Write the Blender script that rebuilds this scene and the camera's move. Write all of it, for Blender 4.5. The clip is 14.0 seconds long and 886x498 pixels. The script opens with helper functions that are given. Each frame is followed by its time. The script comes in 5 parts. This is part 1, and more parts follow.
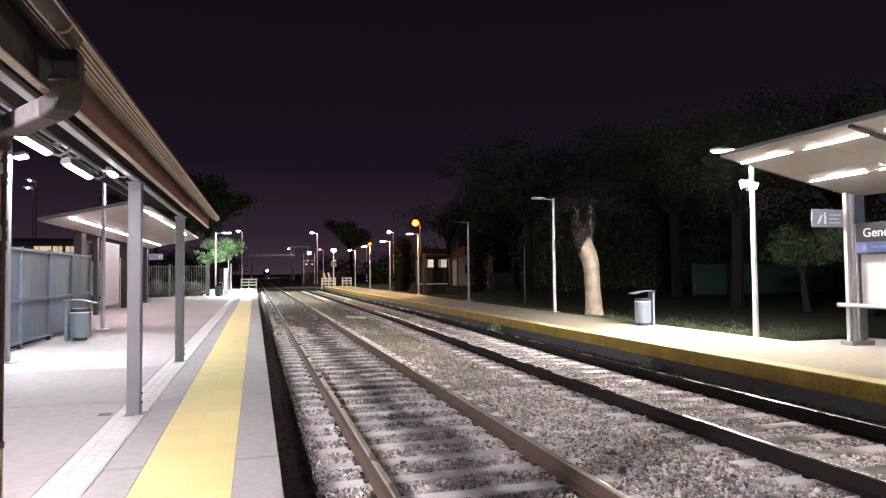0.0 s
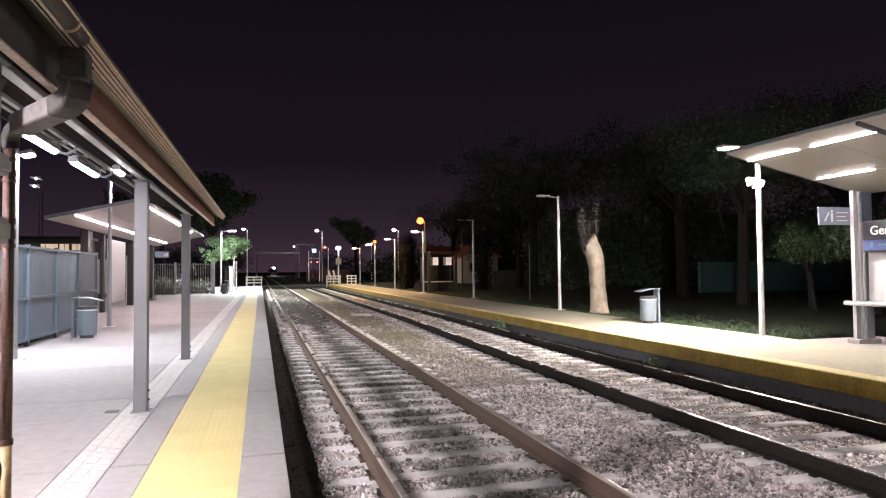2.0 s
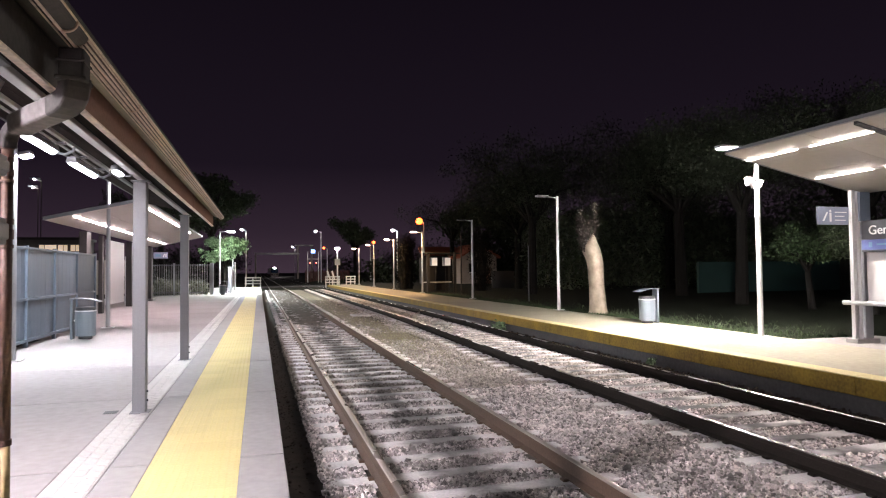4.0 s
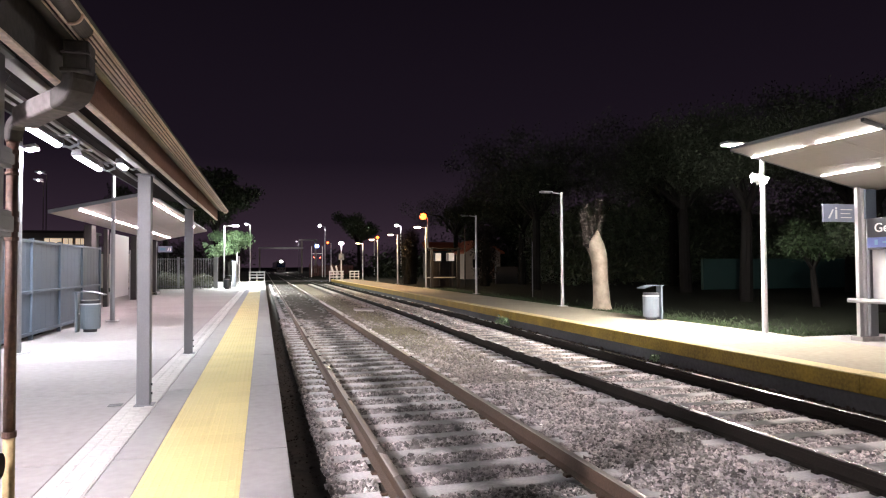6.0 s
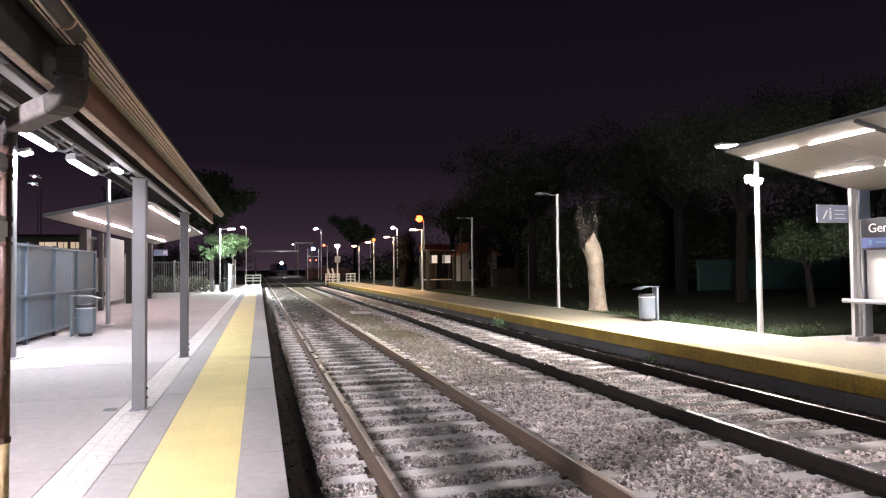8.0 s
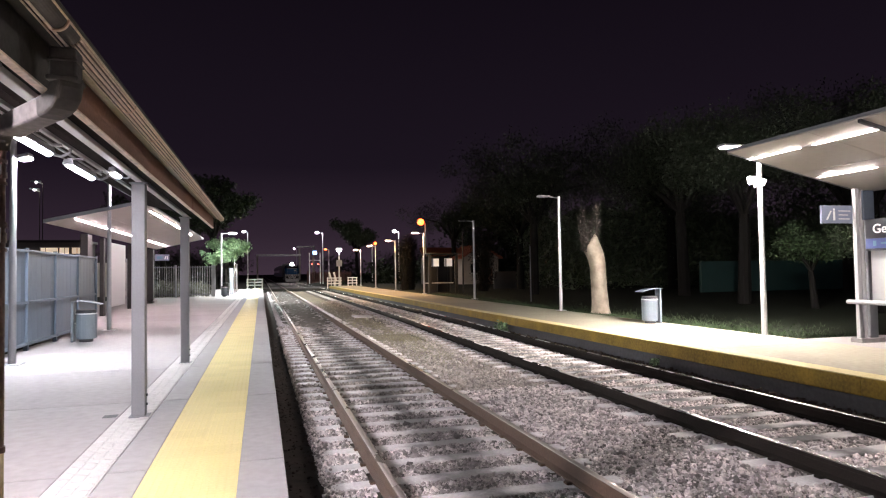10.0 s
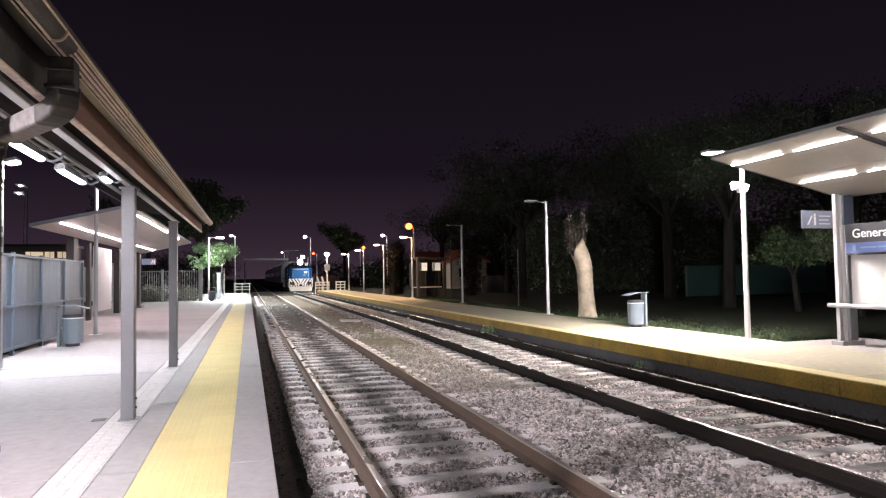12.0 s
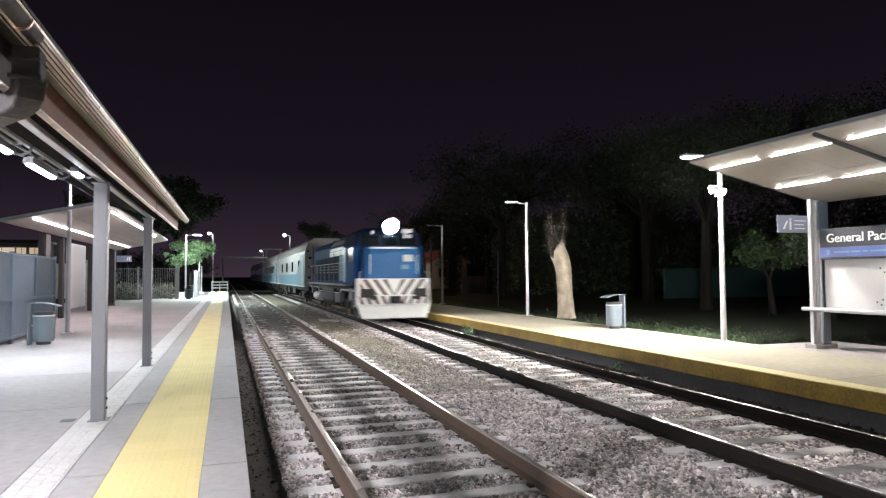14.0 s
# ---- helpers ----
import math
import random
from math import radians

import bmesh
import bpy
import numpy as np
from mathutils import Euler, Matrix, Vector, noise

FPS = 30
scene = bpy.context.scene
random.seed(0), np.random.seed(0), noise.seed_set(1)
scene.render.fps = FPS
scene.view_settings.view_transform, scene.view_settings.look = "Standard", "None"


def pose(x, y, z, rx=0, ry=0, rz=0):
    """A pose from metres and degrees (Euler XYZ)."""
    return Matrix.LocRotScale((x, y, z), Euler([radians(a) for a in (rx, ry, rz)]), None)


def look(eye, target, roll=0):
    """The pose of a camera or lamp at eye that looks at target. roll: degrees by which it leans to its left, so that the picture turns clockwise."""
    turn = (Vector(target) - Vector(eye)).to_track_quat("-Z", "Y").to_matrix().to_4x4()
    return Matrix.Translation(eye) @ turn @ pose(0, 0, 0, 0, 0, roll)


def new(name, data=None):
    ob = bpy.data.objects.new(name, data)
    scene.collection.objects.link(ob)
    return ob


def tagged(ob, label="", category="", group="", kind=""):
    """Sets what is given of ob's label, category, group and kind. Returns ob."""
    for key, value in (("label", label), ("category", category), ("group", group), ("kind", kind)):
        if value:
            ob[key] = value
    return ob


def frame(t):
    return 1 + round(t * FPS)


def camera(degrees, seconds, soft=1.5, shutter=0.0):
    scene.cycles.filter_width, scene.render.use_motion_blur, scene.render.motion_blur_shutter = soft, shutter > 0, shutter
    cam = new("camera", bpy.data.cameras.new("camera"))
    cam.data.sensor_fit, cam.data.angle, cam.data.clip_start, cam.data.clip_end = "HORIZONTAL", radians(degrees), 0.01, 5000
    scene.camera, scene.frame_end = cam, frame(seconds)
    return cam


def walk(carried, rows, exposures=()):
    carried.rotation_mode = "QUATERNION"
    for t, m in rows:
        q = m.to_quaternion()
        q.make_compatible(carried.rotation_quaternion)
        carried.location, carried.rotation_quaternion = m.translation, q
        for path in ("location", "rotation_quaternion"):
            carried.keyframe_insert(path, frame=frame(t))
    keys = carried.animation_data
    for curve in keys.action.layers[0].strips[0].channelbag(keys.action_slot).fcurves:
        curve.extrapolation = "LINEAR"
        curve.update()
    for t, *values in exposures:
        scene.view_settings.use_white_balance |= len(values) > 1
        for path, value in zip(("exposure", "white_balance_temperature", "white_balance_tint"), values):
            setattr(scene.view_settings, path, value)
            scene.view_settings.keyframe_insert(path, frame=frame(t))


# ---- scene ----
# ---- camera ----
# seconds, place, turn to the right of the tracks, tilt up, lean
PATH = [
    (0.0, 0.005, -0.001, 1.818, 16.179, 2.079, -0.553),
    (0.5, 0.007, -0.002, 1.818, 16.050, 2.088, -0.599),
    (1.0, 0.006, -0.005, 1.818, 15.995, 2.132, -0.560),
    (1.5, 0.001, -0.006, 1.820, 15.765, 2.024, -0.536),
    (2.0, -0.003, -0.000, 1.819, 15.761, 1.889, -0.539),
    (2.5, 0.003, 0.002, 1.820, 15.910, 1.954, -0.593),
    (3.0, 0.000, 0.000, 1.817, 15.900, 1.950, -0.608),
    (5.5, -0.002, 0.002, 1.814, 15.678, 1.720, -0.498),
    (6.0, -0.002, 0.006, 1.813, 15.514, 1.524, -0.305),
    (6.5, -0.004, -0.004, 1.815, 15.460, 1.761, -0.414),
    (7.0, -0.002, 0.000, 1.815, 15.461, 1.664, -0.535),
    (7.5, -0.001, -0.003, 1.816, 15.676, 1.803, -0.511),
    (8.0, 0.005, -0.003, 1.817, 15.838, 1.708, -0.570),
    (10.5, 0.023, 0.066, 1.822, 15.682, 2.260, -0.979),
    (11.0, 0.012, 0.028, 1.821, 15.927, 2.542, -0.878),
    (11.5, -0.011, -0.051, 1.825, 16.275, 2.524, -0.980),
    (12.0, -0.002, -0.044, 1.817, 16.743, 2.351, -0.927),
    (12.5, 0.004, -0.037, 1.823, 17.124, 2.414, -0.969),
    (13.0, 0.016, -0.024, 1.822, 17.539, 2.474, -0.862),
    (13.5, 0.021, 0.004, 1.822, 17.746, 2.418, -0.608),
    (14.0, 0.025, 0.001, 1.822, 18.475, 2.346, -0.373),
]


def aimed(x, y, z, turn, tilt, lean):
    a, b = radians(turn), radians(tilt)
    way = Vector((math.sin(a) * math.cos(b), math.cos(a) * math.cos(b), math.sin(b)))
    return look((x, y, z), Vector((x, y, z)) + way, lean)


cam = camera(68.7, 14.0, soft=1.15, shutter=1.0)
walk(cam, [(r[0], aimed(*r[1:])) for r in PATH], [(0.0, 0.42, 6600, 12), (11.0, 0.42, 6500, 12), (12.8, 0.36, 6450, 11), (13.5, 0.28, 6300, 6), (14.0, 0.25, 6250, 4)])

# ---- night sky ----
world = bpy.data.worlds.new("night")
scene.world = world
world.use_nodes = True
wn, wl = world.node_tree.nodes, world.node_tree.links
wc = wn.new("ShaderNodeTexCoord")
ws = wn.new("ShaderNodeSeparateXYZ")
wr = wn.new("ShaderNodeValToRGB")
wl.new(wc.outputs["Generated"], ws.inputs[0])
wl.new(ws.outputs["Z"], wr.inputs[0])
wr.color_ramp.elements[0].position, wr.color_ramp.elements[0].color = 0.0, (0.036, 0.023, 0.034, 1)
wr.color_ramp.elements[1].position, wr.color_ramp.elements[1].color = 0.55, (0.0025, 0.0016, 0.0032, 1)
e = wr.color_ramp.elements.new(0.06)
e.color = (0.021, 0.0132, 0.021, 1)
e = wr.color_ramp.elements.new(0.16)
e.color = (0.0080, 0.0052, 0.0094, 1)
wl.new(wr.outputs[0], wn["Background"].inputs["Color"])
wn["Background"].inputs["Strength"].default_value = 1.0


PZ = 0.28          # platform height over the rail heads
T1, T2 = 1.995, 6.05  # centre lines of the two tracks
HALF = 0.874       # half the distance of the rail heads (broad gauge)
END_L, END_R = 75.0, 80.0


def drift(y):
    """How far the second track has moved away from the first at y."""
    u = max(0.0, min(1.0, (y - 9) / 20))
    return 0.36 * u * u * (3 - 2 * u)


# ---- materials ----
def mat(name, color, rough=0.6, metal=0.0, spread=0.25, grain=30.0, bump=0.15, stain=1.2, island=False, each=0.0, coat=0.0, oil=None, sheen=0.5):
    """A surface with fine grain and broad stains; each: how much single pieces differ."""
    m = bpy.data.materials.new(name)
    m.use_nodes = True
    n, l = m.node_tree.nodes, m.node_tree.links
    b = n["Principled BSDF"]
    tc = n.new("ShaderNodeTexCoord")
    fine, broad = n.new("ShaderNodeTexNoise"), n.new("ShaderNodeTexNoise")
    fine.inputs["Scale"].default_value, broad.inputs["Scale"].default_value = grain, stain
    fine.inputs["Detail"].default_value = broad.inputs["Detail"].default_value = 6
    l.new(tc.outputs["Object"], fine.inputs["Vector"])
    l.new(tc.outputs["Object"], broad.inputs["Vector"])
    mix = n.new("ShaderNodeMath")
    mix.operation = "MULTIPLY_ADD"
    mix.inputs[1].default_value = 0.5
    l.new(fine.outputs["Fac"], mix.inputs[0])
    half = n.new("ShaderNodeMath")
    half.operation = "MULTIPLY"
    half.inputs[1].default_value = 0.5
    l.new(broad.outputs["Fac"], half.inputs[0])
    l.new(half.outputs[0], mix.inputs[2])
    val = n.new("ShaderNodeMapRange")
    val.inputs["From Min"].default_value, val.inputs["From Max"].default_value = 0.3, 0.7
    val.inputs["To Min"].default_value, val.inputs["To Max"].default_value = 1 - spread, 1 + spread
    l.new(mix.outputs[0], val.inputs["Value"])
    out = val.outputs[0]
    if each:
        src = n.new("ShaderNodeNewGeometry").outputs["Random Per Island"] if island else n.new("ShaderNodeObjectInfo").outputs["Random"]
        vary = n.new("ShaderNodeMapRange")
        vary.inputs["To Min"].default_value, vary.inputs["To Max"].default_value = 1 - each, 1 + each
        l.new(src, vary.inputs["Value"])
        mul = n.new("ShaderNodeMath")
        mul.operation = "MULTIPLY"
        l.new(out, mul.inputs[0])
        l.new(vary.outputs[0], mul.inputs[1])
        out = mul.outputs[0]
    if oil is not None:
        # dark oil drips between the rails
        sep = n.new("ShaderNodeSeparateXYZ")
        l.new(tc.outputs["Object"], sep.inputs[0])
        away = n.new("ShaderNodeMath")
        away.operation = "SUBTRACT"
        away.inputs[1].default_value = oil
        l.new(sep.outputs["X"], away.inputs[0])
        dist = n.new("ShaderNodeMath")
        dist.operation = "ABSOLUTE"
        l.new(away.outputs[0], dist.inputs[0])
        drip = n.new("ShaderNodeTexNoise")
        drip.inputs["Scale"].default_value, drip.inputs["Detail"].default_value = 2.2, 4
        if oil:
            l.new(tc.outputs["Object"], drip.inputs["Vector"])
        else:
            place = n.new("ShaderNodeObjectInfo")
            add = n.new("ShaderNodeVectorMath")
            l.new(tc.outputs["Object"], add.inputs[0])
            l.new(place.outputs["Location"], add.inputs[1])
            l.new(add.outputs[0], drip.inputs["Vector"])
        wob = n.new("ShaderNodeMath")
        wob.operation = "MULTIPLY_ADD"
        wob.inputs[1].default_value = 1.5
        l.new(drip.outputs["Fac"], wob.inputs[0])
        l.new(dist.outputs[0], wob.inputs[2])
        dirt = n.new("ShaderNodeMapRange")
        dirt.interpolation_type = "SMOOTHSTEP"
        dirt.inputs["From Min"].default_value, dirt.inputs["From Max"].default_value = 0.74, 1.4
        dirt.inputs["To Min"].default_value, dirt.inputs["To Max"].default_value = 0.18, 1.0
        l.new(wob.outputs[0], dirt.inputs["Value"])
        both = n.new("ShaderNodeMath")
        both.operation = "MULTIPLY"
        l.new(out, both.inputs[0])
        l.new(dirt.outputs[0], both.inputs[1])
        out = both.outputs[0]
    tint = n.new("ShaderNodeVectorMath")
    tint.operation = "SCALE"
    tint.inputs[0].default_value = color
    l.new(out, tint.inputs["Scale"])
    l.new(tint.outputs[0], b.inputs["Base Color"])
    rr = n.new("ShaderNodeMapRange")
    rr.inputs["To Min"].default_value, rr.inputs["To Max"].default_value = max(0.03, rough - 0.12), min(1, rough + 0.12)
    l.new(broad.outputs["Fac"], rr.inputs["Value"])
    l.new(rr.outputs[0], b.inputs["Roughness"])
    b.inputs["Metallic"].default_value = metal
    b.inputs["Coat Weight"].default_value = coat
    b.inputs["Specular IOR Level"].default_value = sheen
    if bump:
        bp = n.new("ShaderNodeBump")
        bp.inputs["Strength"].default_value, bp.inputs["Distance"].default_value = bump, 0.01
        l.new(fine.outputs["Fac"], bp.inputs["Height"])
        l.new(bp.outputs[0], b.inputs["Normal"])
    return m


def glow(name, color, strength):
    m = bpy.data.materials.new(name)
    m.use_nodes = True
    b = m.node_tree.nodes["Principled BSDF"]
    b.inputs["Base Color"].default_value = (0.8, 0.8, 0.8, 1)
    b.inputs["Emission Color"].default_value = (*color, 1)
    b.inputs["Emission Strength"].default_value = strength
    return m


M = dict(
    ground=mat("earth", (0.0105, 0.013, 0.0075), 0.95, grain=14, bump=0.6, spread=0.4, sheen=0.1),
    dirt=mat("packed_dirt", (0.088, 0.075, 0.064), 0.95, grain=16, bump=0.8, spread=0.5, stain=0.9),
    soil=mat("dark_soil", (0.048, 0.034, 0.029), 0.95, grain=9, bump=0.6, spread=0.5, stain=2.5),
    stone=mat("ballast", (0.50, 0.445, 0.437), 0.85, grain=40, bump=0.5, spread=0.55, island=True, each=0.7, oil=T1),
    duststone=mat("dusty_ballast", (0.40, 0.352, 0.325), 0.9, grain=40, bump=0.4, spread=0.4, island=True, each=0.42, oil=T1),
    sleeper=mat("sleeper_concrete", (0.72, 0.68, 0.68), 0.85, grain=35, bump=0.3, spread=0.25, each=0.15, oil=0.0),
    rail=mat("rusty_rail", (0.105, 0.066, 0.046), 0.62, 0.2, grain=60, bump=0.3, spread=0.35),
    shadeblack=mat("shade_black", (0.018, 0.014, 0.012), 0.85, 0.0, grain=60, bump=0.3, spread=0.4, sheen=0.15),
    rustytop=mat("dull_rail_head", (0.46, 0.40, 0.36), 0.30, 0.5, grain=80, bump=0.08, spread=0.2),
    railtop=mat("worn_rail_head", (0.62, 0.59, 0.57), 0.27, 1.0, grain=80, bump=0.05, spread=0.15),
    conc=mat("platform_concrete", (0.305, 0.28, 0.28), 0.8, grain=9, bump=0.06, spread=0.17, stain=0.5, each=0.06),
    yellowslab=mat("yellowish_concrete", (0.325, 0.292, 0.222), 0.8, grain=9, bump=0.06, spread=0.2, stain=0.7, each=0.07),
    kerb=mat("edge_concrete", (0.31, 0.295, 0.297), 0.8, grain=10, bump=0.07, spread=0.15, each=0.05),
    yellow=mat("yellow_paving", (0.62, 0.52, 0.225), 0.65, grain=40, bump=0.12, spread=0.12, each=0.05),
    yellowpaint=mat("yellow_edge_paint", (0.34, 0.22, 0.028), 0.65, grain=20, bump=0.15, spread=0.5, stain=1.6),
    paleyellow=mat("overlit_yellow_top", (0.62, 0.53, 0.26), 0.7, grain=25, bump=0.1, spread=0.2),
    white_tile=mat("white_guide_tile", (0.52, 0.50, 0.49), 0.7, grain=40, bump=0.1, spread=0.08, each=0.05),
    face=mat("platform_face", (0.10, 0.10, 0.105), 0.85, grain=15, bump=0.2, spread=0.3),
    grey=mat("grey_steel_paint", (0.19, 0.195, 0.215), 0.5, 0.0, grain=60, bump=0.04, spread=0.12),
    lightgrey=mat("light_steel_paint", (0.45, 0.45, 0.47), 0.45, 0.0, grain=60, bump=0.04, spread=0.1),
    midgrey=mat("mid_grey_steel_paint", (0.30, 0.30, 0.315), 0.5, 0.0, grain=60, bump=0.04, spread=0.12),
    binpaint=mat("blue_grey_bin_paint", (0.14, 0.165, 0.19), 0.45, 0.1, grain=50, bump=0.05, spread=0.14),
    cream_lit=glow("warm_window", (1.0, 0.72, 0.45), 0.42),
    galv=mat("galvanised_steel", (0.60, 0.60, 0.61), 0.4, 0.5, grain=70, bump=0.05, spread=0.12),
    fence=mat("blue_grey_sheet", (0.10, 0.128, 0.17), 0.5, 0.2, grain=45, bump=0.06, spread=0.18, each=0.08),
    dark=mat("dark_steel", (0.035, 0.035, 0.04), 0.55, 0.2, grain=50, bump=0.05),
    wood=mat("old_brown_boards", (0.18, 0.094, 0.068), 0.75, grain=35, bump=0.3, spread=0.35, sheen=0.25),
    darkwood=mat("unlit_dark_boards", (0.02, 0.015, 0.014), 0.9, grain=30, bump=0.25, spread=0.3, sheen=0.08),
    copper=mat("weathered_gutter", (0.64, 0.46, 0.35), 0.32, 0.5, grain=7, bump=0.05, spread=0.4, stain=2.0),
    gutteredge=mat("highlight_edge", (0.76, 0.63, 0.53), 0.4, 0.25, grain=25, bump=0.2, spread=0.45, stain=3.0),
    eaves=mat("weathered_eaves_boards", (0.30, 0.275, 0.23), 0.8, grain=25, bump=0.25, spread=0.35, sheen=0.3),
    ochre=mat("yellow_bounce_ochre", (0.30, 0.22, 0.11), 0.7, grain=30, bump=0.2, spread=0.4),
    drygrass=mat("dry_grass", (0.28, 0.255, 0.16), 0.8, grain=8, bump=0.0, spread=0.3, island=True, each=0.45),
    redboard=mat("dark_red_boards", (0.11, 0.05, 0.04), 0.85, grain=25, bump=0.3, spread=0.35),
    spoutpaint=mat("lit_spout_paint", (0.12, 0.11, 0.108), 0.7, grain=30, bump=0.15, spread=0.35, sheen=0.25),
    nearshade=mat("shaded_near_end", (0.045, 0.04, 0.037), 0.75, grain=30, bump=0.25, spread=0.4, sheen=0.3),
    dust=mat("dusty_gravel", (0.22, 0.197, 0.145), 0.95, grain=26, bump=0.9, spread=0.35, stain=1.1),
    # leaf colour darkened for trees that the lamps leave in the dark
    ivy=mat("unlit_foliage", (0.023, 0.029, 0.018), 0.8, grain=8, bump=0.0, spread=0.3, island=True, each=0.4, sheen=0.1),
    pipe=mat("shaded_pipe_paint", (0.045, 0.041, 0.04), 0.7, 0.0, grain=30, bump=0.2, spread=0.45, sheen=0.25),
    rust=mat("rusty_pipe", (0.07, 0.034, 0.024), 0.6, 0.1, grain=45, bump=0.5, spread=0.5),
    soffit=mat("white_soffit", (0.50, 0.46, 0.425), 0.4, 0.1, grain=12, bump=0.03, spread=0.07),
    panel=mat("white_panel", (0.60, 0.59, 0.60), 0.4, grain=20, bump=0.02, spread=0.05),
    signdark=mat("charcoal_sign", (0.035, 0.035, 0.045), 0.45, grain=50, bump=0.02),
    signblue=mat("blue_sign_band", (0.10, 0.13, 0.33), 0.45, grain=50, bump=0.02),
    signgrey=mat("grey_sign", (0.23, 0.26, 0.36), 0.45, grain=50, bump=0.02),
    letters=mat("white_letters", (0.85, 0.85, 0.85), 0.5, grain=50, bump=0.0, spread=0.03),
    bark=mat("pale_bark", (0.36, 0.30, 0.23), 0.9, grain=5, bump=0.4, spread=0.35, stain=2.5),
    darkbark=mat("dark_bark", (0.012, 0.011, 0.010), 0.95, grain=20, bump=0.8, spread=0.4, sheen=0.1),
    stubbark=mat("ragged_brown_wood", (0.042, 0.034, 0.028), 0.95, grain=25, bump=0.8, spread=0.5, stain=6.0),
    leaf=mat("leaves", (0.036, 0.052, 0.025), 0.55, grain=8, bump=0.0, spread=0.3, island=True, each=0.4),
    parkleaf=mat("park_leaves", (0.045, 0.072, 0.032), 0.55, grain=8, bump=0.0, spread=0.3, island=True, each=0.5, sheen=0.2),
    freshleaf=mat("fresh_leaves", (0.145, 0.225, 0.115), 0.5, grain=8, bump=0.0, spread=0.3, island=True, each=0.35),
    greyleaf=mat("dusty_leaves", (0.12, 0.125, 0.085), 0.6, grain=8, bump=0.0, spread=0.3, island=True, each=0.4),
    grass=mat("grass", (0.028, 0.048, 0.016), 0.7, grain=8, bump=0.0, spread=0.3, island=True, each=0.4),
    asphalt=mat("asphalt", (0.06, 0.055, 0.055), 0.85, grain=50, bump=0.3, spread=0.3),
    teal=mat("teal_wall", (0.022, 0.06, 0.055), 0.8, grain=12, bump=0.1, spread=0.25),
    plaster=mat("plaster", (0.42, 0.37, 0.33), 0.85, grain=15, bump=0.15, spread=0.2),
    # plaster darkened for walls that stay unlit at night
    darkplaster=mat("unlit_plaster", (0.07, 0.062, 0.06), 0.9, grain=15, bump=0.15, spread=0.3),
    rooftile=mat("clay_tiles", (0.36, 0.11, 0.06), 0.75, grain=20, bump=0.3, spread=0.3, each=0.2),
    white=mat("white_paint", (0.82, 0.80, 0.79), 0.55, grain=30, bump=0.08, spread=0.12),
    blue=mat("loco_blue", (0.022, 0.12, 0.32), 0.5, grain=8, bump=0.02, spread=0.15, sheen=0.25),
    # loco blue darkened for the shaded sides of cab and hood
    navyblue=mat("shaded_loco_blue", (0.014, 0.055, 0.15), 0.7, grain=8, bump=0.02, spread=0.15, sheen=0.05),
    navy=mat("dark_navy_paint", (0.012, 0.02, 0.045), 0.8, grain=8, bump=0.02, spread=0.2, sheen=0.04),
    paleblue=mat("coach_light_blue", (0.14, 0.275, 0.39), 0.4, grain=8, bump=0.02, spread=0.12),
    cream=mat("coach_white", (0.42, 0.425, 0.42), 0.4, grain=8, bump=0.02, spread=0.12),
    stripe=mat("dark_red_stripe", (0.15, 0.095, 0.085), 0.5, grain=15, bump=0.05, spread=0.2),
    glass=mat("dark_glass", (0.012, 0.016, 0.022), 0.08, grain=4, bump=0.0, spread=0.1, coat=0.5),
    black=mat("running_gear", (0.022, 0.02, 0.02), 0.7, 0.2, grain=25, bump=0.3, spread=0.4),
    tube=glow("fluorescent_tube", (0.96, 0.95, 1.0), 84),
    led=glow("led_panel", (1.0, 0.93, 0.95), 1200),
    farlamp=glow("warm_led_panel", (1.0, 0.62, 0.30), 1350),
    ledr=glow("warm_white_led_panel", (1.0, 0.93, 0.85), 1200),
    floodr=glow("warm_white_flood_lens", (1.0, 0.94, 0.90), 11500),
    fillflood=glow("fill_flood_lens", (1.0, 0.93, 0.84), 160),
    ledfar=glow("cool_led_panel", (0.92, 1.0, 0.96), 5600),
    floodw=glow("wide_flood_lens", (0.88, 0.94, 1.0), 3700),
    strip=glow("led_strip", (1.0, 0.90, 0.84), 94),
    stripl=glow("led_strip_pale", (1.0, 0.82, 0.86), 225),
    flood=glow("flood_lens", (1.0, 0.92, 0.97), 5400),
    sodium=glow("sodium_lamp", (1.0, 0.095, 0.014), 8.0),
    farled=glow("street_led", (1.0, 0.96, 0.92), 700),
    redlamp=glow("red_crossing_lamp", (1.0, 0.08, 0.05), 14),
    bluelit=glow("blue_lit_sign", (0.22, 0.42, 1.0), 6),
    head=glow("headlight_lens", (1.0, 0.90, 0.88), 1700),
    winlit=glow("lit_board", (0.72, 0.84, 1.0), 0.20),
)


# ---- building helpers ----
def part(name, bm, material, parent=None, label="", smooth=False):
    me = bpy.data.meshes.new(name)
    bm.to_mesh(me)
    bm.free()
    me.materials.append(material)
    if smooth:
        for f in me.polygons:
            f.use_smooth = True
    ob = new(name, me)
    if parent is not None:
        ob.parent = parent
    if label:
        ob["label"] = label
    return ob


def thing(name, label, category, at=None, group="", kind=""):
    ob = new(name)
    ob.matrix_basis = at if at is not None else Matrix()
    ob.empty_display_size = 0.1
    return tagged(ob, label, category, group, kind)


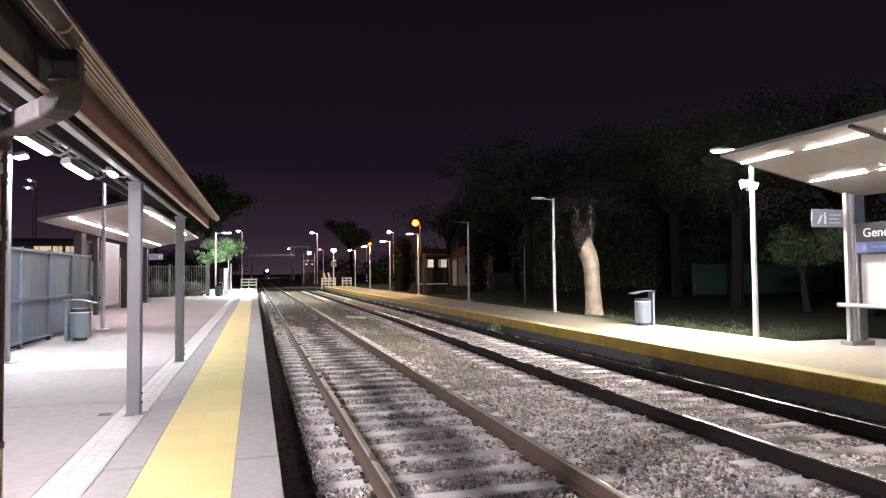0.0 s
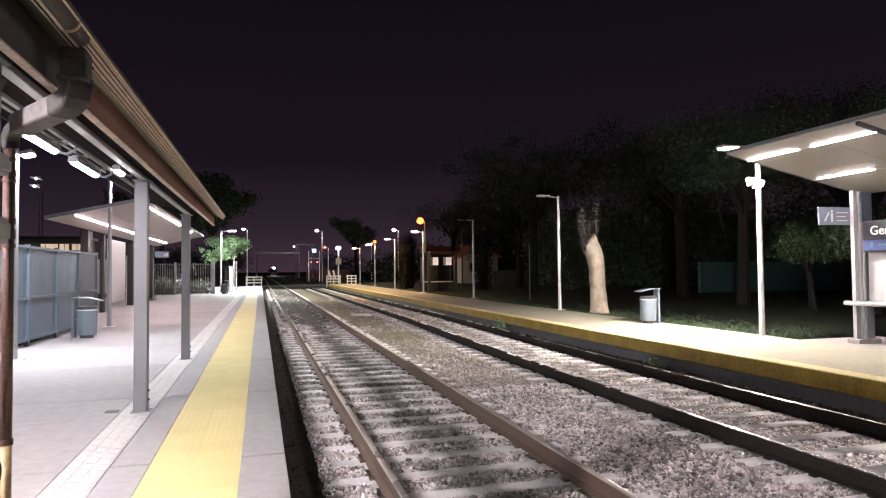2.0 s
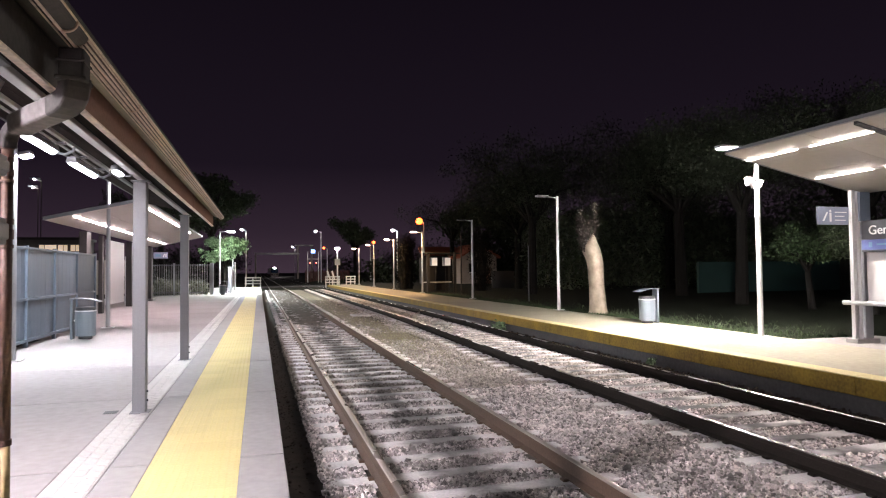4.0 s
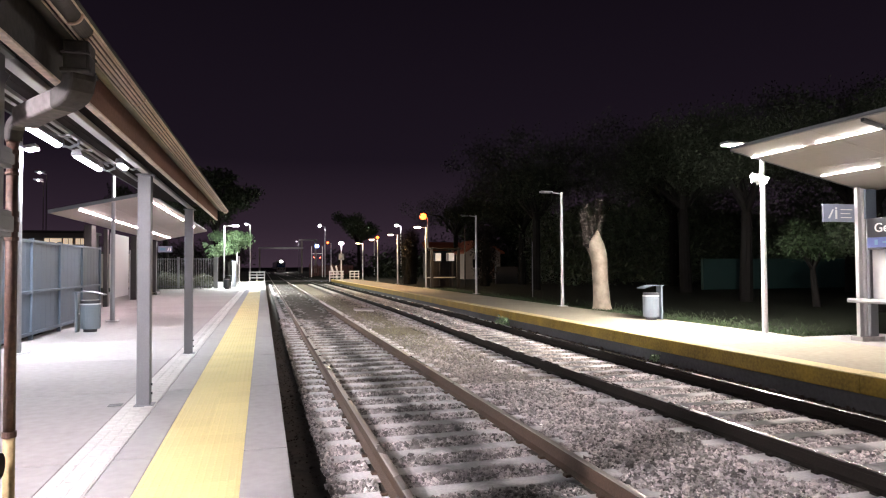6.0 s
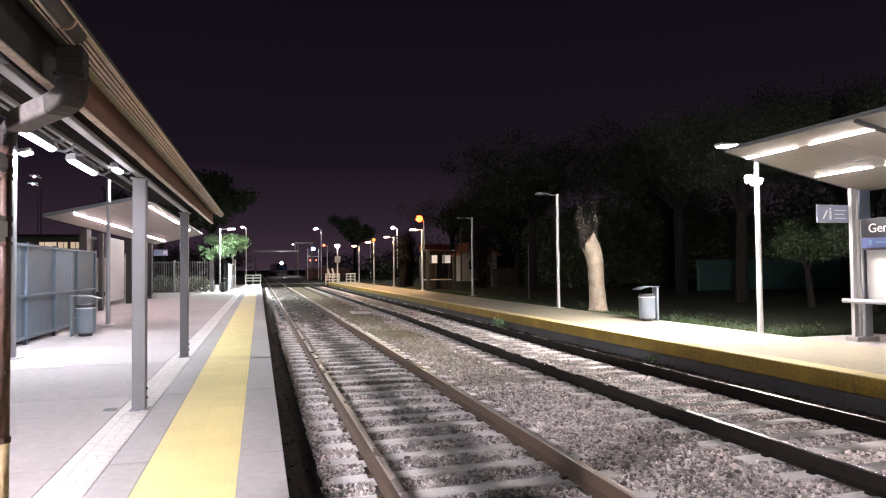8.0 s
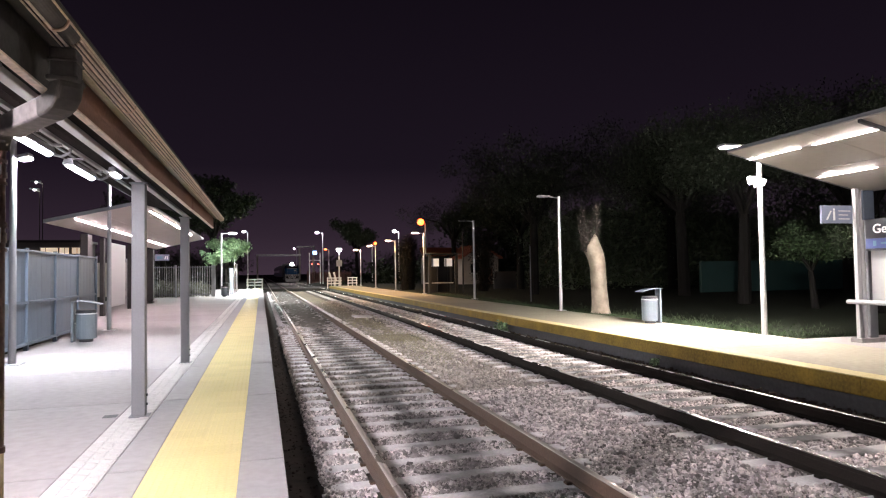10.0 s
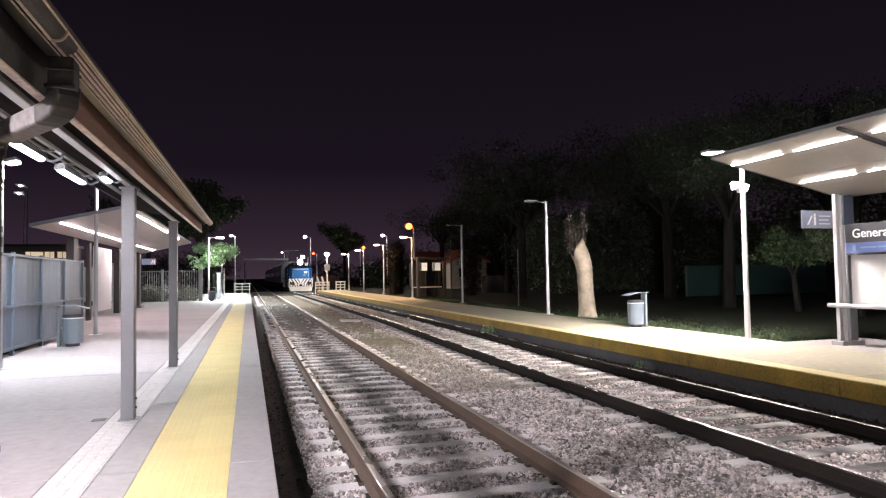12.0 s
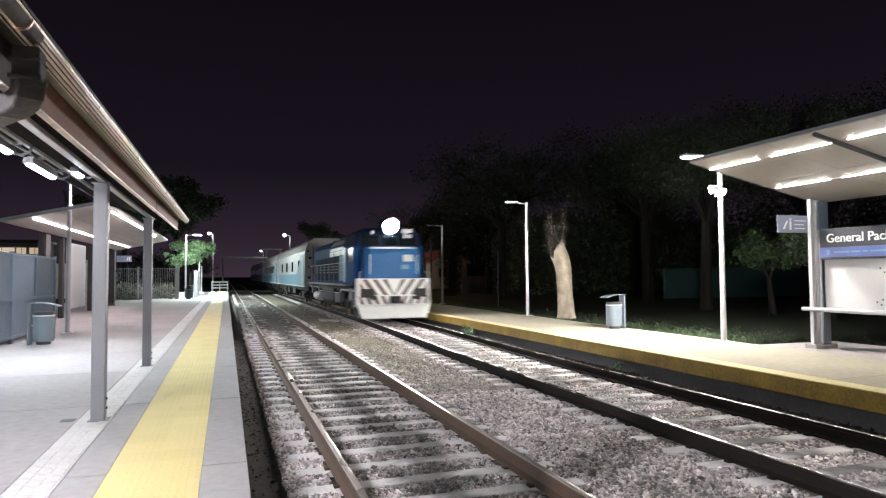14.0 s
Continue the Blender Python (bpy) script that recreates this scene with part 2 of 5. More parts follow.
def box(x0, x1, y0, y1, z0, z1, bevel=0.0, bm=None):
    bm = bm or bmesh.new()
    vs = bmesh.ops.create_cube(bm, size=1, matrix=Matrix.Translation(((x0 + x1) / 2, (y0 + y1) / 2, (z0 + z1) / 2)) @ Matrix.Diagonal((x1 - x0, y1 - y0, z1 - z0, 1)))["verts"]
    if bevel:
        edges = list({ed for v in vs for ed in v.link_edges})
        bmesh.ops.bevel(bm, geom=edges, offset=bevel, segments=2, affect="EDGES", profile=0.5)
    return bm


def rod(a, b, r0, r1=None, seg=12, bm=None):
    bm = bm or bmesh.new()
    a, b = Vector(a), Vector(b)
    d = b - a
    m = Matrix.Translation((a + b) / 2) @ d.to_track_quat("Z", "Y").to_matrix().to_4x4()
    bmesh.ops.create_cone(bm, cap_ends=True, segments=seg, radius1=r0, radius2=r0 if r1 is None else r1, depth=d.length, matrix=m)
    return bm


def prism(outline, y0, y1, bm=None):
    """An outline in x and z drawn out along y."""
    bm = bm or bmesh.new()
    a = [bm.verts.new((x, y0, z)) for x, z in outline]
    b = [bm.verts.new((x, y1, z)) for x, z in outline]
    n = len(outline)
    bm.faces.new(a)
    bm.faces.new(b[::-1])
    for i in range(n):
        bm.faces.new((a[i], b[i], b[(i + 1) % n], a[(i + 1) % n]))
    bmesh.ops.recalc_face_normals(bm, faces=bm.faces[:])
    return bm


def sheet(pts, thick, bm=None):
    """A flat plate from its outline, thickened along its normal."""
    bm = bm or bmesh.new()
    pts = [Vector(p) for p in pts]
    nrm = (pts[1] - pts[0]).cross(pts[2] - pts[0]).normalized() * thick
    a = [bm.verts.new(p) for p in pts]
    b = [bm.verts.new(p + nrm) for p in pts]
    n = len(pts)
    bm.faces.new(a)
    bm.faces.new(b[::-1])
    for i in range(n):
        bm.faces.new((a[i], b[i], b[(i + 1) % n], a[(i + 1) % n]))
    bmesh.ops.recalc_face_normals(bm, faces=bm.faces[:])
    return bm


def tube_along(pts, r, seg=10, bm=None):
    bm = bm or bmesh.new()
    for i in range(len(pts) - 1):
        rod(pts[i], pts[i + 1], r, seg=seg, bm=bm)
        if i:
            bmesh.ops.create_uvsphere(bm, u_segments=seg, v_segments=6, radius=r, matrix=Matrix.Translation(pts[i]))
    return bm


def sweep(pts, r, seg=14):
    """One smooth pipe through the points."""
    pts = [Vector(p) for p in pts]
    bm = bmesh.new()
    rings, up = [], Vector((0, 0, 1))
    for i, p in enumerate(pts):
        d = (pts[min(i + 1, len(pts) - 1)] - pts[max(i - 1, 0)]).normalized()
        side = d.cross(Vector((0.3, 1, 0.1))).normalized()
        top = side.cross(d).normalized()
        rings.append([bm.verts.new(p + r * (math.cos(2 * math.pi * k / seg) * side + math.sin(2 * math.pi * k / seg) * top)) for k in range(seg)])
    for a, b in zip(rings, rings[1:]):
        for k in range(seg):
            bm.faces.new((a[k], a[(k + 1) % seg], b[(k + 1) % seg], b[k]))
    bm.faces.new(rings[0][::-1])
    bm.faces.new(rings[-1])
    bmesh.ops.recalc_face_normals(bm, faces=bm.faces[:])
    return bm


def spout(pts, across, deep):
    """A rounded rectangular spout through points in one upright plane."""
    pts = [Vector(p) for p in pts]
    flat = (pts[-1] - pts[0]).cross(Vector((0, 0, 1))).normalized()
    prof = []
    for sx, sy, a0 in ((1, 1, 0), (-1, 1, 90), (-1, -1, 180), (1, -1, 270)):
        for k in range(4):
            a = radians(a0 + 30 * k)
            prof.append((sx * (across / 2 - 0.018) + 0.018 * math.cos(a), sy * (deep / 2 - 0.018) + 0.018 * math.sin(a)))
    bm = bmesh.new()
    rings = []
    for i, p in enumerate(pts):
        d = (pts[min(i + 1, len(pts) - 1)] - pts[max(i - 1, 0)]).normalized()
        w = d.cross(flat).normalized()
        rings.append([bm.verts.new(p + flat * a + w * b) for a, b in prof])
    n = len(prof)
    for a, b in zip(rings, rings[1:]):
        for k in range(n):
            bm.faces.new((a[k], a[(k + 1) % n], b[(k + 1) % n], b[k]))
    bm.faces.new(rings[0][::-1])
    bm.faces.new(rings[-1])
    bmesh.ops.recalc_face_normals(bm, faces=bm.faces[:])
    return bm


def mesh_of(name, verts, faces, material, smooth=False):
    me = bpy.data.meshes.new(name)
    me.from_pydata(verts, [], faces)
    me.materials.append(material)
    if smooth:
        me.polygons.foreach_set("use_smooth", [True] * len(me.polygons))
    return me


def piece(name, me, parent, x, y, z, rz=0.0):
    ob = new(name, me)
    ob.parent = parent
    ob.matrix_basis = pose(x, y, z, 0, 0, rz)
    return ob


def lettering(text, size, parent, m, material, depth=0.006, name="lettering", width=None, bold=0.0):
    cu = bpy.data.curves.new(name, "FONT")
    cu.body, cu.size, cu.extrude, cu.offset = text, size, depth, bold
    tmp = bpy.data.objects.new(name, cu)
    scene.collection.objects.link(tmp)
    bpy.context.view_layer.update()
    me = bpy.data.meshes.new_from_object(tmp)
    bpy.data.objects.remove(tmp)
    if width:
        xs = [v.co.x for v in me.vertices]
        k = width / (max(xs) - min(xs))
        for v in me.vertices:
            v.co.x *= k
    # every letter becomes a piece of its own
    bm = bmesh.new()
    bm.from_mesh(me)
    bmesh.ops.remove_doubles(bm, verts=bm.verts[:], dist=1e-5)
    left = set(bm.verts)
    while left:
        todo, seen = [left.pop()], set()
        while todo:
            v = todo.pop()
            seen.add(v)
            for ed in v.link_edges:
                o = ed.other_vert(v)
                if o in left:
                    left.remove(o)
                    todo.append(o)
        order = {v: i for i, v in enumerate(seen)}
        faces = [[order[v] for v in f.verts] for f in bm.faces if f.verts[0] in seen]
        ob = new("letter", mesh_of("letter", [tuple(v.co) for v in order], faces, material))
        ob.parent, ob.matrix_basis = parent, m
    bm.free()
    bpy.data.meshes.remove(me)



# ---- ground ----
def build_ground():
    prof = [(-900, 0.15), (-60, 0.15), (-5.2, 0.15), (-0.4, 0.1), (0.1, -0.30), (0.9, -0.27), (8.1, -0.27), (8.3, -0.1), (10.9, 0.2), (14, 0.2), (60, 0.2), (900, 0.2)]
    ys = [-60, -20, 0, 20, 40, 60, 76, 78, 120, 300, 700, 1500, 3000]
    v, f = [], []
    for y in ys:
        for x, z in prof:
            if y > 77:
                z = max(z, -0.27) if y > 120 else max(z, -0.1)
            v.append((x, y, z))
    n = len(prof)
    for j in range(len(ys) - 1):
        for i in range(n - 1):
            f.append((j * n + i, j * n + i + 1, (j + 1) * n + i + 1, (j + 1) * n + i))
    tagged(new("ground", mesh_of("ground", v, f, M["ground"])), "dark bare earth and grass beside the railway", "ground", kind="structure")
    tagged(part("soil_strip", box(0.19, 0.62, -4, END_L, -0.33, -0.235), M["soil"]), "dark soil strip below the platform edge", "soil", kind="structure")
    tagged(part("ballast_bed", box(0.62, 7.98, -5, 24.5, -0.33, -0.228), M["dirt"]), "dusty grey-brown bed below the loose ballast", "ballast", kind="structure")
    rd = part("road", box(-60, 60, 84, 93, -0.3, 0.0, 0.02), M["asphalt"])
    tagged(rd, "worn dark asphalt level crossing over the tracks", "road", kind="structure")
    tagged(part("dirt_bed", box(0.9, 8.0, 23, 84, -0.34, -0.222), M["dirt"]), "brown packed dirt between the far tracks", "ground", kind="structure")


def build_dirt():
    """Packed dirt that buries the sleepers of the near track further out, and dusty gravel between the tracks."""
    rng = np.random.default_rng(21)
    ys = np.concatenate([np.linspace(9, 40, 110), np.linspace(41, 84, 40)])
    for name, x0, x1, first, slope, rise, material, label in (
            ("dirt_cover", 0.62, 3.32, 17.5, 9.0, 0.093, M["dirt"], "trodden brown dirt burying the sleepers of the near track"),
            ("gravel_cover", 3.12, 4.86, 10.5, 6.0, 0.066, M["dust"], "dusty olive-brown gravel between the two tracks")):
        xs = np.linspace(x0, x1, 22)
        v = []
        for y in ys:
            for x in xs:
                start = first + 1.6 * math.sin(2.3 * x + 0.5 * y)
                up = min(1.0, max(0.0, (y - start) / slope))
                side = min(1.0, (x1 - x) / 0.35, (x - x0) / 0.2)
                v.append((x, y, -0.268 + rise * up * side + rng.uniform(-0.011, 0.011)))
        n = len(xs)
        f = [(j * n + i, j * n + i + 1, (j + 1) * n + i + 1, (j + 1) * n + i) for j in range(len(ys) - 1) for i in range(n - 1)]
        tagged(new(name, mesh_of(name, v, f, material, True)), label, "ground", kind="structure")


def stones(name, n, x0, x1, y0, y1, size, seed, keep=None, z=-0.205, material=None, label="loose grey and brown crushed stone ballast"):
    """Loose angular ballast stones in one mesh."""
    rng = np.random.default_rng(seed)
    base = np.array([(x, y, z) for x in (-1, 1) for y in (-1, 1) for z in (-1, 1)]) * 0.72
    tri = np.array([(0, 1, 3), (0, 3, 2), (4, 6, 7), (4, 7, 5), (0, 4, 5), (0, 5, 1), (2, 3, 7), (2, 7, 6), (0, 2, 6), (0, 6, 4), (1, 5, 7), (1, 7, 3)])
    c = np.stack([rng.uniform(x0, x1, n), rng.uniform(y0, y1, n), rng.normal(z, 0.009, n)], 1)
    if keep is not None:
        c = c[keep(c)]
        n = len(c)
    s = size * rng.lognormal(0, 0.33, (n, 1)) * rng.uniform(0.6, 1.25, (n, 3))
    q = rng.normal(size=(n, 4))
    q /= np.linalg.norm(q, axis=1, keepdims=True)
    w, x, y, zz = q.T
    R = np.stack([1 - 2 * (y * y + zz * zz), 2 * (x * y - w * zz), 2 * (x * zz + w * y), 2 * (x * y + w * zz), 1 - 2 * (x * x + zz * zz), 2 * (y * zz - w * x), 2 * (x * zz - w * y), 2 * (y * zz + w * x), 1 - 2 * (x * x + y * y)], 1).reshape(n, 3, 3)
    v = base[None] * s[:, None, :] * rng.uniform(0.55, 1.35, (n, 8, 1))
    v = np.einsum("nij,nkj->nki", R, v) + c[:, None, :]
    f = (tri[None] + 8 * np.arange(n)[:, None, None]).reshape(-1, 3)
    me = bpy.data.meshes.new(name)
    me.vertices.add(n * 8)
    me.vertices.foreach_set("co", v.astype(np.float32).ravel())
    me.loops.add(len(f) * 3)
    me.loops.foreach_set("vertex_index", f.astype(np.int32).ravel())
    me.polygons.add(len(f))
    me.polygons.foreach_set("loop_start", np.arange(0, len(f) * 3, 3, dtype=np.int32))
    me.update(calc_edges=True)
    me.materials.append(material or M["stone"])
    ob = new(name, me)
    return tagged(ob, label, "ballast" if name == "ballast" else "soil", kind="stuff")


def off_tracks(c):
    """Stones lie lower where the sleepers show, so few stay on them."""
    u = ((c[:, 1] - 9) / 20).clip(0, 1)
    far = T2 + 0.36 * u * u * (3 - 2 * u)
    near = (np.abs(c[:, 0] - T1) < 1.3) | (np.abs(c[:, 0] - far) < 1.3)
    ph = np.abs(((c[:, 1] - 0.25) % 0.6) - 0.3) > 0.18
    edge = (np.abs(np.abs(c[:, 0] - T1) - HALF) < 0.11) | (np.abs(np.abs(c[:, 0] - far) - HALF) < 0.11)
    return ~(near & ph) & ~edge & (c[:, 0] < far + HALF + 0.16)


SLEEPER0 = 0.25  # sleepers lie at this plus a whole number times 0.6 m


def along(outline, bend):
    """An outline in x and z drawn along the track and its slight bend."""
    bm = bmesh.new()
    ys = [-6, 9] + [9 + 2 * k for k in range(1, 11)] + [60, 200, 900]
    rings = [[bm.verts.new((x + bend(y), y, z)) for x, z in outline] for y in ys]
    n = len(outline)
    bm.faces.new(rings[0])
    bm.faces.new(rings[-1][::-1])
    for a, b in zip(rings, rings[1:]):
        for i in range(n):
            bm.faces.new((a[i], b[i], b[(i + 1) % n], a[(i + 1) % n]))
    bmesh.ops.recalc_face_normals(bm, faces=bm.faces[:])
    return bm


def build_track(name, cx, label, steel, top, bend=lambda y: 0.0):
    tr = thing(name, label, "railway track", kind="structure")
    prof = [(-0.07, -0.175), (0.07, -0.175), (0.07, -0.16), (0.012, -0.14), (0.012, -0.05), (0.036, -0.04), (0.036, -0.006), (0.028, -0.002), (-0.028, -0.002), (-0.036, -0.006), (-0.036, -0.04), (-0.012, -0.05), (-0.012, -0.14), (-0.07, -0.16)]
    for s in (-1, 1):
        c = cx + s * HALF
        r = part("rail", along([(x + c, z) for x, z in prof], bend), steel, tr)
        crown = [(c + 0.0085 * k, 0.0035 - 5.2 * (0.0085 * k) ** 2) for k in range(4, -5, -1)]
        part("running_surface", along([(c - 0.03, -0.012), (c + 0.03, -0.012)] + crown, bend), top, r, "worn rail head", smooth=True)
    # a sleeper: concrete, thinner and narrower in the middle
    bm = bmesh.new()
    xs = [(-1.35, 0.10, -0.004), (-1.3, 0.108, 0.0), (-0.5, 0.11, 0.0), (0.5, 0.11, 0.0), (1.3, 0.108, 0.0), (1.35, 0.10, -0.004)]
    rings = []
    for x, w, dz in xs:
        rings.append([bm.verts.new(p) for p in ((x, -w - 0.02, -0.20), (x, -w, dz - 0.012), (x, -w + 0.012, dz), (x, w - 0.012, dz), (x, w, dz - 0.012), (x, w + 0.02, -0.20))])
    for a, b in zip(rings, rings[1:]):
        for i in range(5):
            bm.faces.new((a[i], a[i + 1], b[i + 1], b[i]))
    bm.faces.new(rings[0][::-1])
    bm.faces.new(rings[-1])
    bmesh.ops.recalc_face_normals(bm, faces=bm.faces[:])
    me = bpy.data.meshes.new("sleeper")
    bm.to_mesh(me)
    bm.free()
    me.materials.append(M["sleeper"])
    clip = bmesh.new()
    for s in (-1, 1):
        for t in (-1, 1):
            box(s * HALF + t * 0.09 - 0.03, s * HALF + t * 0.09 + 0.03, -0.04, 0.04, -0.004, 0.024, 0.008, clip)
    cm = bpy.data.meshes.new("rail_clips")
    clip.to_mesh(cm)
    clip.free()
    cm.materials.append(steel)
    rng = random.Random(int(cx * 100))
    for k in range(-10, 140):
        y = SLEEPER0 + 0.6 * k
        if y > 83:
            break
        o = piece("sleeper", me, tr, cx + bend(y) + rng.uniform(-0.02, 0.02), y + rng.uniform(-0.012, 0.012), -0.178, rng.uniform(-0.5, 0.5))
        if 2 < y < 22:
            piece("rail_clip", cm, o, 0, 0, 0)
    return tr


# ---- left platform: x from its edge at 0.19 inwards ----
def build_left_platform():
    pf = thing("platform_left", "pale concrete station platform with yellow and white tactile bands", "platform", kind="structure")
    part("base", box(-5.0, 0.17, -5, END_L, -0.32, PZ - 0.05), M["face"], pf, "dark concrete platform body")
    part("coping", box(0.13, 0.2, -5, END_L, PZ - 0.13, PZ - 0.052, 0.008), M["kerb"], pf)

    def slab(x0, x1, length, material, top=0.0):
        bm = box(x0, x1, 0.009, length - 0.009, -0.046, top, 0.008)
        me = bpy.data.meshes.new("slab")
        bm.to_mesh(me)
        bm.free()
        me.materials.append(material)
        return me

    rows = [(-0.155, 0.2, "kerb"), (-1.155, -0.855, "kerb"), (-5.0, -1.495, "conc")]
    for x0, x1, m in rows:
        me = slab(x0, x1, 3.06, M[m])
        for k in range(-3, 25):
            y = 2.67 + 3.06 * k
            if y < END_L - 3:
                piece("slab", me, pf, 0, y, PZ)
    # yellow tiles with blunt studs
    def studded(nx, ny, pitch, x0, y0, bm, r, h):
        for i in range(nx):
            for j in range(ny):
                bmesh.ops.create_cone(bm, cap_ends=True, segments=6, radius1=r, radius2=r * 0.55, depth=h, matrix=Matrix.Translation((x0 + i * pitch, y0 + j * pitch, h / 2)))
    bm = box(0.0006, 0.3484, 0.0006, 0.3484, -0.05, 0.0)
    studded(6, 6, 0.057, 0.031, 0.031, bm, 0.012, 0.0026)
    tile = bpy.data.meshes.new("tactile_tile")
    bm.to_mesh(tile)
    bm.free()
    tile.materials.append(M["yellow"])
    for k in range(-21, 110):
        for i in (0, 1):
            piece("tactile_tile", tile, pf, -0.853 + 0.349 * i, 2.5 + 0.349 * k, PZ + 0.001)
    far0 = 2.5 + 0.349 * 110
    tagged(part("tactile_band", box(-0.853, -0.157, far0, END_L, PZ - 0.05, PZ + 0.002), M["yellow"], pf), kind="stuff")
    # white guide tiles with raised bars
    bm = box(0.002, 0.328, 0.002, 0.328, -0.05, 0.0)
    for i, x in enumerate((0.02, 0.125, 0.23)):
        for j in range(2):
            y = 0.015 + 0.165 * j + (0.07 if i % 2 else 0)
            box(x, x + 0.082, y, min(y + 0.145, 0.325), -0.001, 0.005, 0.0, bm)
    gt = bpy.data.meshes.new("guide_tile")
    bm.to_mesh(gt)
    bm.free()
    gt.materials.append(M["white_tile"])
    for k in range(-22, 150):
        piece("guide_tile", gt, pf, -1.489, 2.5 + 0.33 * k, PZ + 0.001)
    tagged(part("guide_band", box(-1.489, -1.159, 2.5 + 0.33 * 150, END_L, PZ - 0.05, PZ + 0.002), M["white_tile"], pf), kind="stuff")
    d = part("floor_drain", box(-1.66, -1.52, 7.94, 8.08, PZ, PZ + 0.004), M["dark"])
    tagged(d, "small dark metal drain grating in the platform", "drain")


def build_right_platform():
    pf = thing("platform_right", "concrete station platform with yellow painted edge", "platform", kind="structure")
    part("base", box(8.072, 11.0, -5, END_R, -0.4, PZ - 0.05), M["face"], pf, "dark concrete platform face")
    part("shelter_apron", box(11.004, 13.2, -5, 11.3, -0.4, PZ - 0.06), M["face"], pf)
    part("apron_slab", box(11.0, 13.2, -5, 11.3, PZ - 0.058, PZ - 0.008, 0.01), M["conc"], pf)
    for x0, x1, m in ((8.34, 11.0, "yellowslab"),):
        bm = box(x0, x1, 0.004, 3.296, -0.048, 0.0, 0.006)
        me = bpy.data.meshes.new("slab")
        bm.to_mesh(me)
        bm.free()
        me.materials.append(M[m])
        for k in range(-2, 25):
            if 3.3 * k < END_R - 3.2:
                piece("slab", me, pf, 0, 0.6 + 3.3 * k, PZ)
    bm = box(8.0, 8.07, 0.004, 3.296, -0.27, -0.012, 0.008)
    me = bpy.data.meshes.new("edge_beam")
    bm.to_mesh(me)
    bm.free()
    me.materials.append(M["yellowpaint"])
    for k in range(-2, 25):
        if 3.3 * k < END_R - 3.2:
            piece("edge_beam", me, pf, 0, 0.6 + 3.3 * k, PZ)
    # edge slabs are paler than the beams: strong light is put into their colour
    bm = box(7.99, 8.336, 0.004, 3.296, -0.01, 0.004, 0.004)
    me = bpy.data.meshes.new("edge_slab")
    bm.to_mesh(me)
    bm.free()
    me.materials.append(M["paleyellow"])
    for k in range(-2, 25):
        if 3.3 * k < END_R - 3.2:
            piece("edge_slab", me, pf, 0, 0.6 + 3.3 * k, PZ)


# ---- posts and lamps ----
def lamp_post(at, height, arm, lit, label, flood=False, aim=38, lens="flood", turn=0, group="platform lamp posts", drop=0.76, headpaint="galv", back=False, paint="galv"):
    t = thing("lamp_post", label, "lamp post", at, group)
    part("base_plate", box(-0.16, 0.16, -0.16, 0.16, 0, 0.02, 0.005), M["galv"], t)
    part("pole", rod((0, 0, 0.02), (0, 0, height), 0.065, 0.05, 16), M[paint], t, smooth=False)
    part("arm", rod((0, 0, height - 0.06), (arm * 0.45, 0, height - 0.02), 0.022, seg=8), M["galv"], t)
    sgn = 1 if arm > 0 else -1
    x0, x1 = sorted((arm * 0.48, arm))
    h = part("lamp_head", prism([(x0, height - 0.03), (x1, height + 0.0), (x1, height + 0.02), (x0, height + 0.032)], -0.13, 0.13), M[headpaint], t)
    part("led_plate", box(x0 + 0.05, x1 - 0.03, -0.11, 0.11, height - 0.047, height - 0.034), lit or M["grey"], h)
    if flood:
        f = part("floodlight", box(-0.10, 0.10, -0.12, 0.12, 0.0, 0.08, 0.02), M["lightgrey"], t)
        f.matrix_basis = pose(sgn * 0.2, 0, height - drop) @ pose(0, 0, 0, 0, 0, turn) @ pose(0, 0, 0, 0, -sgn * aim, 0)
        part("lens", box(-0.08, 0.08, -0.10, 0.10, -0.014, -0.002), M["floodr"] if sgn < 0 else M[lens], f)
        # second floodlight, added to brighten the shelter panel and near ballast
        if back:
            b = part("floodlight", box(-0.08, 0.08, -0.10, 0.10, 0.0, 0.07, 0.02), M["lightgrey"], t)
            b.matrix_basis = pose(sgn * 0.12, -0.2, height - drop - 0.05) @ pose(0, 0, 0, 0, 0, 100) @ pose(0, 0, 0, 0, -sgn * 62, 0)
            part("lens", box(-0.065, 0.065, -0.085, 0.085, -0.012, -0.002), M["fillflood"], b)
        part("bracket", box(-0.16, -0.10, -0.02, 0.02, 0.02, 0.06) if sgn > 0 else box(0.10, 0.16, -0.02, 0.02, 0.02, 0.06), M["galv"], f)
    return t


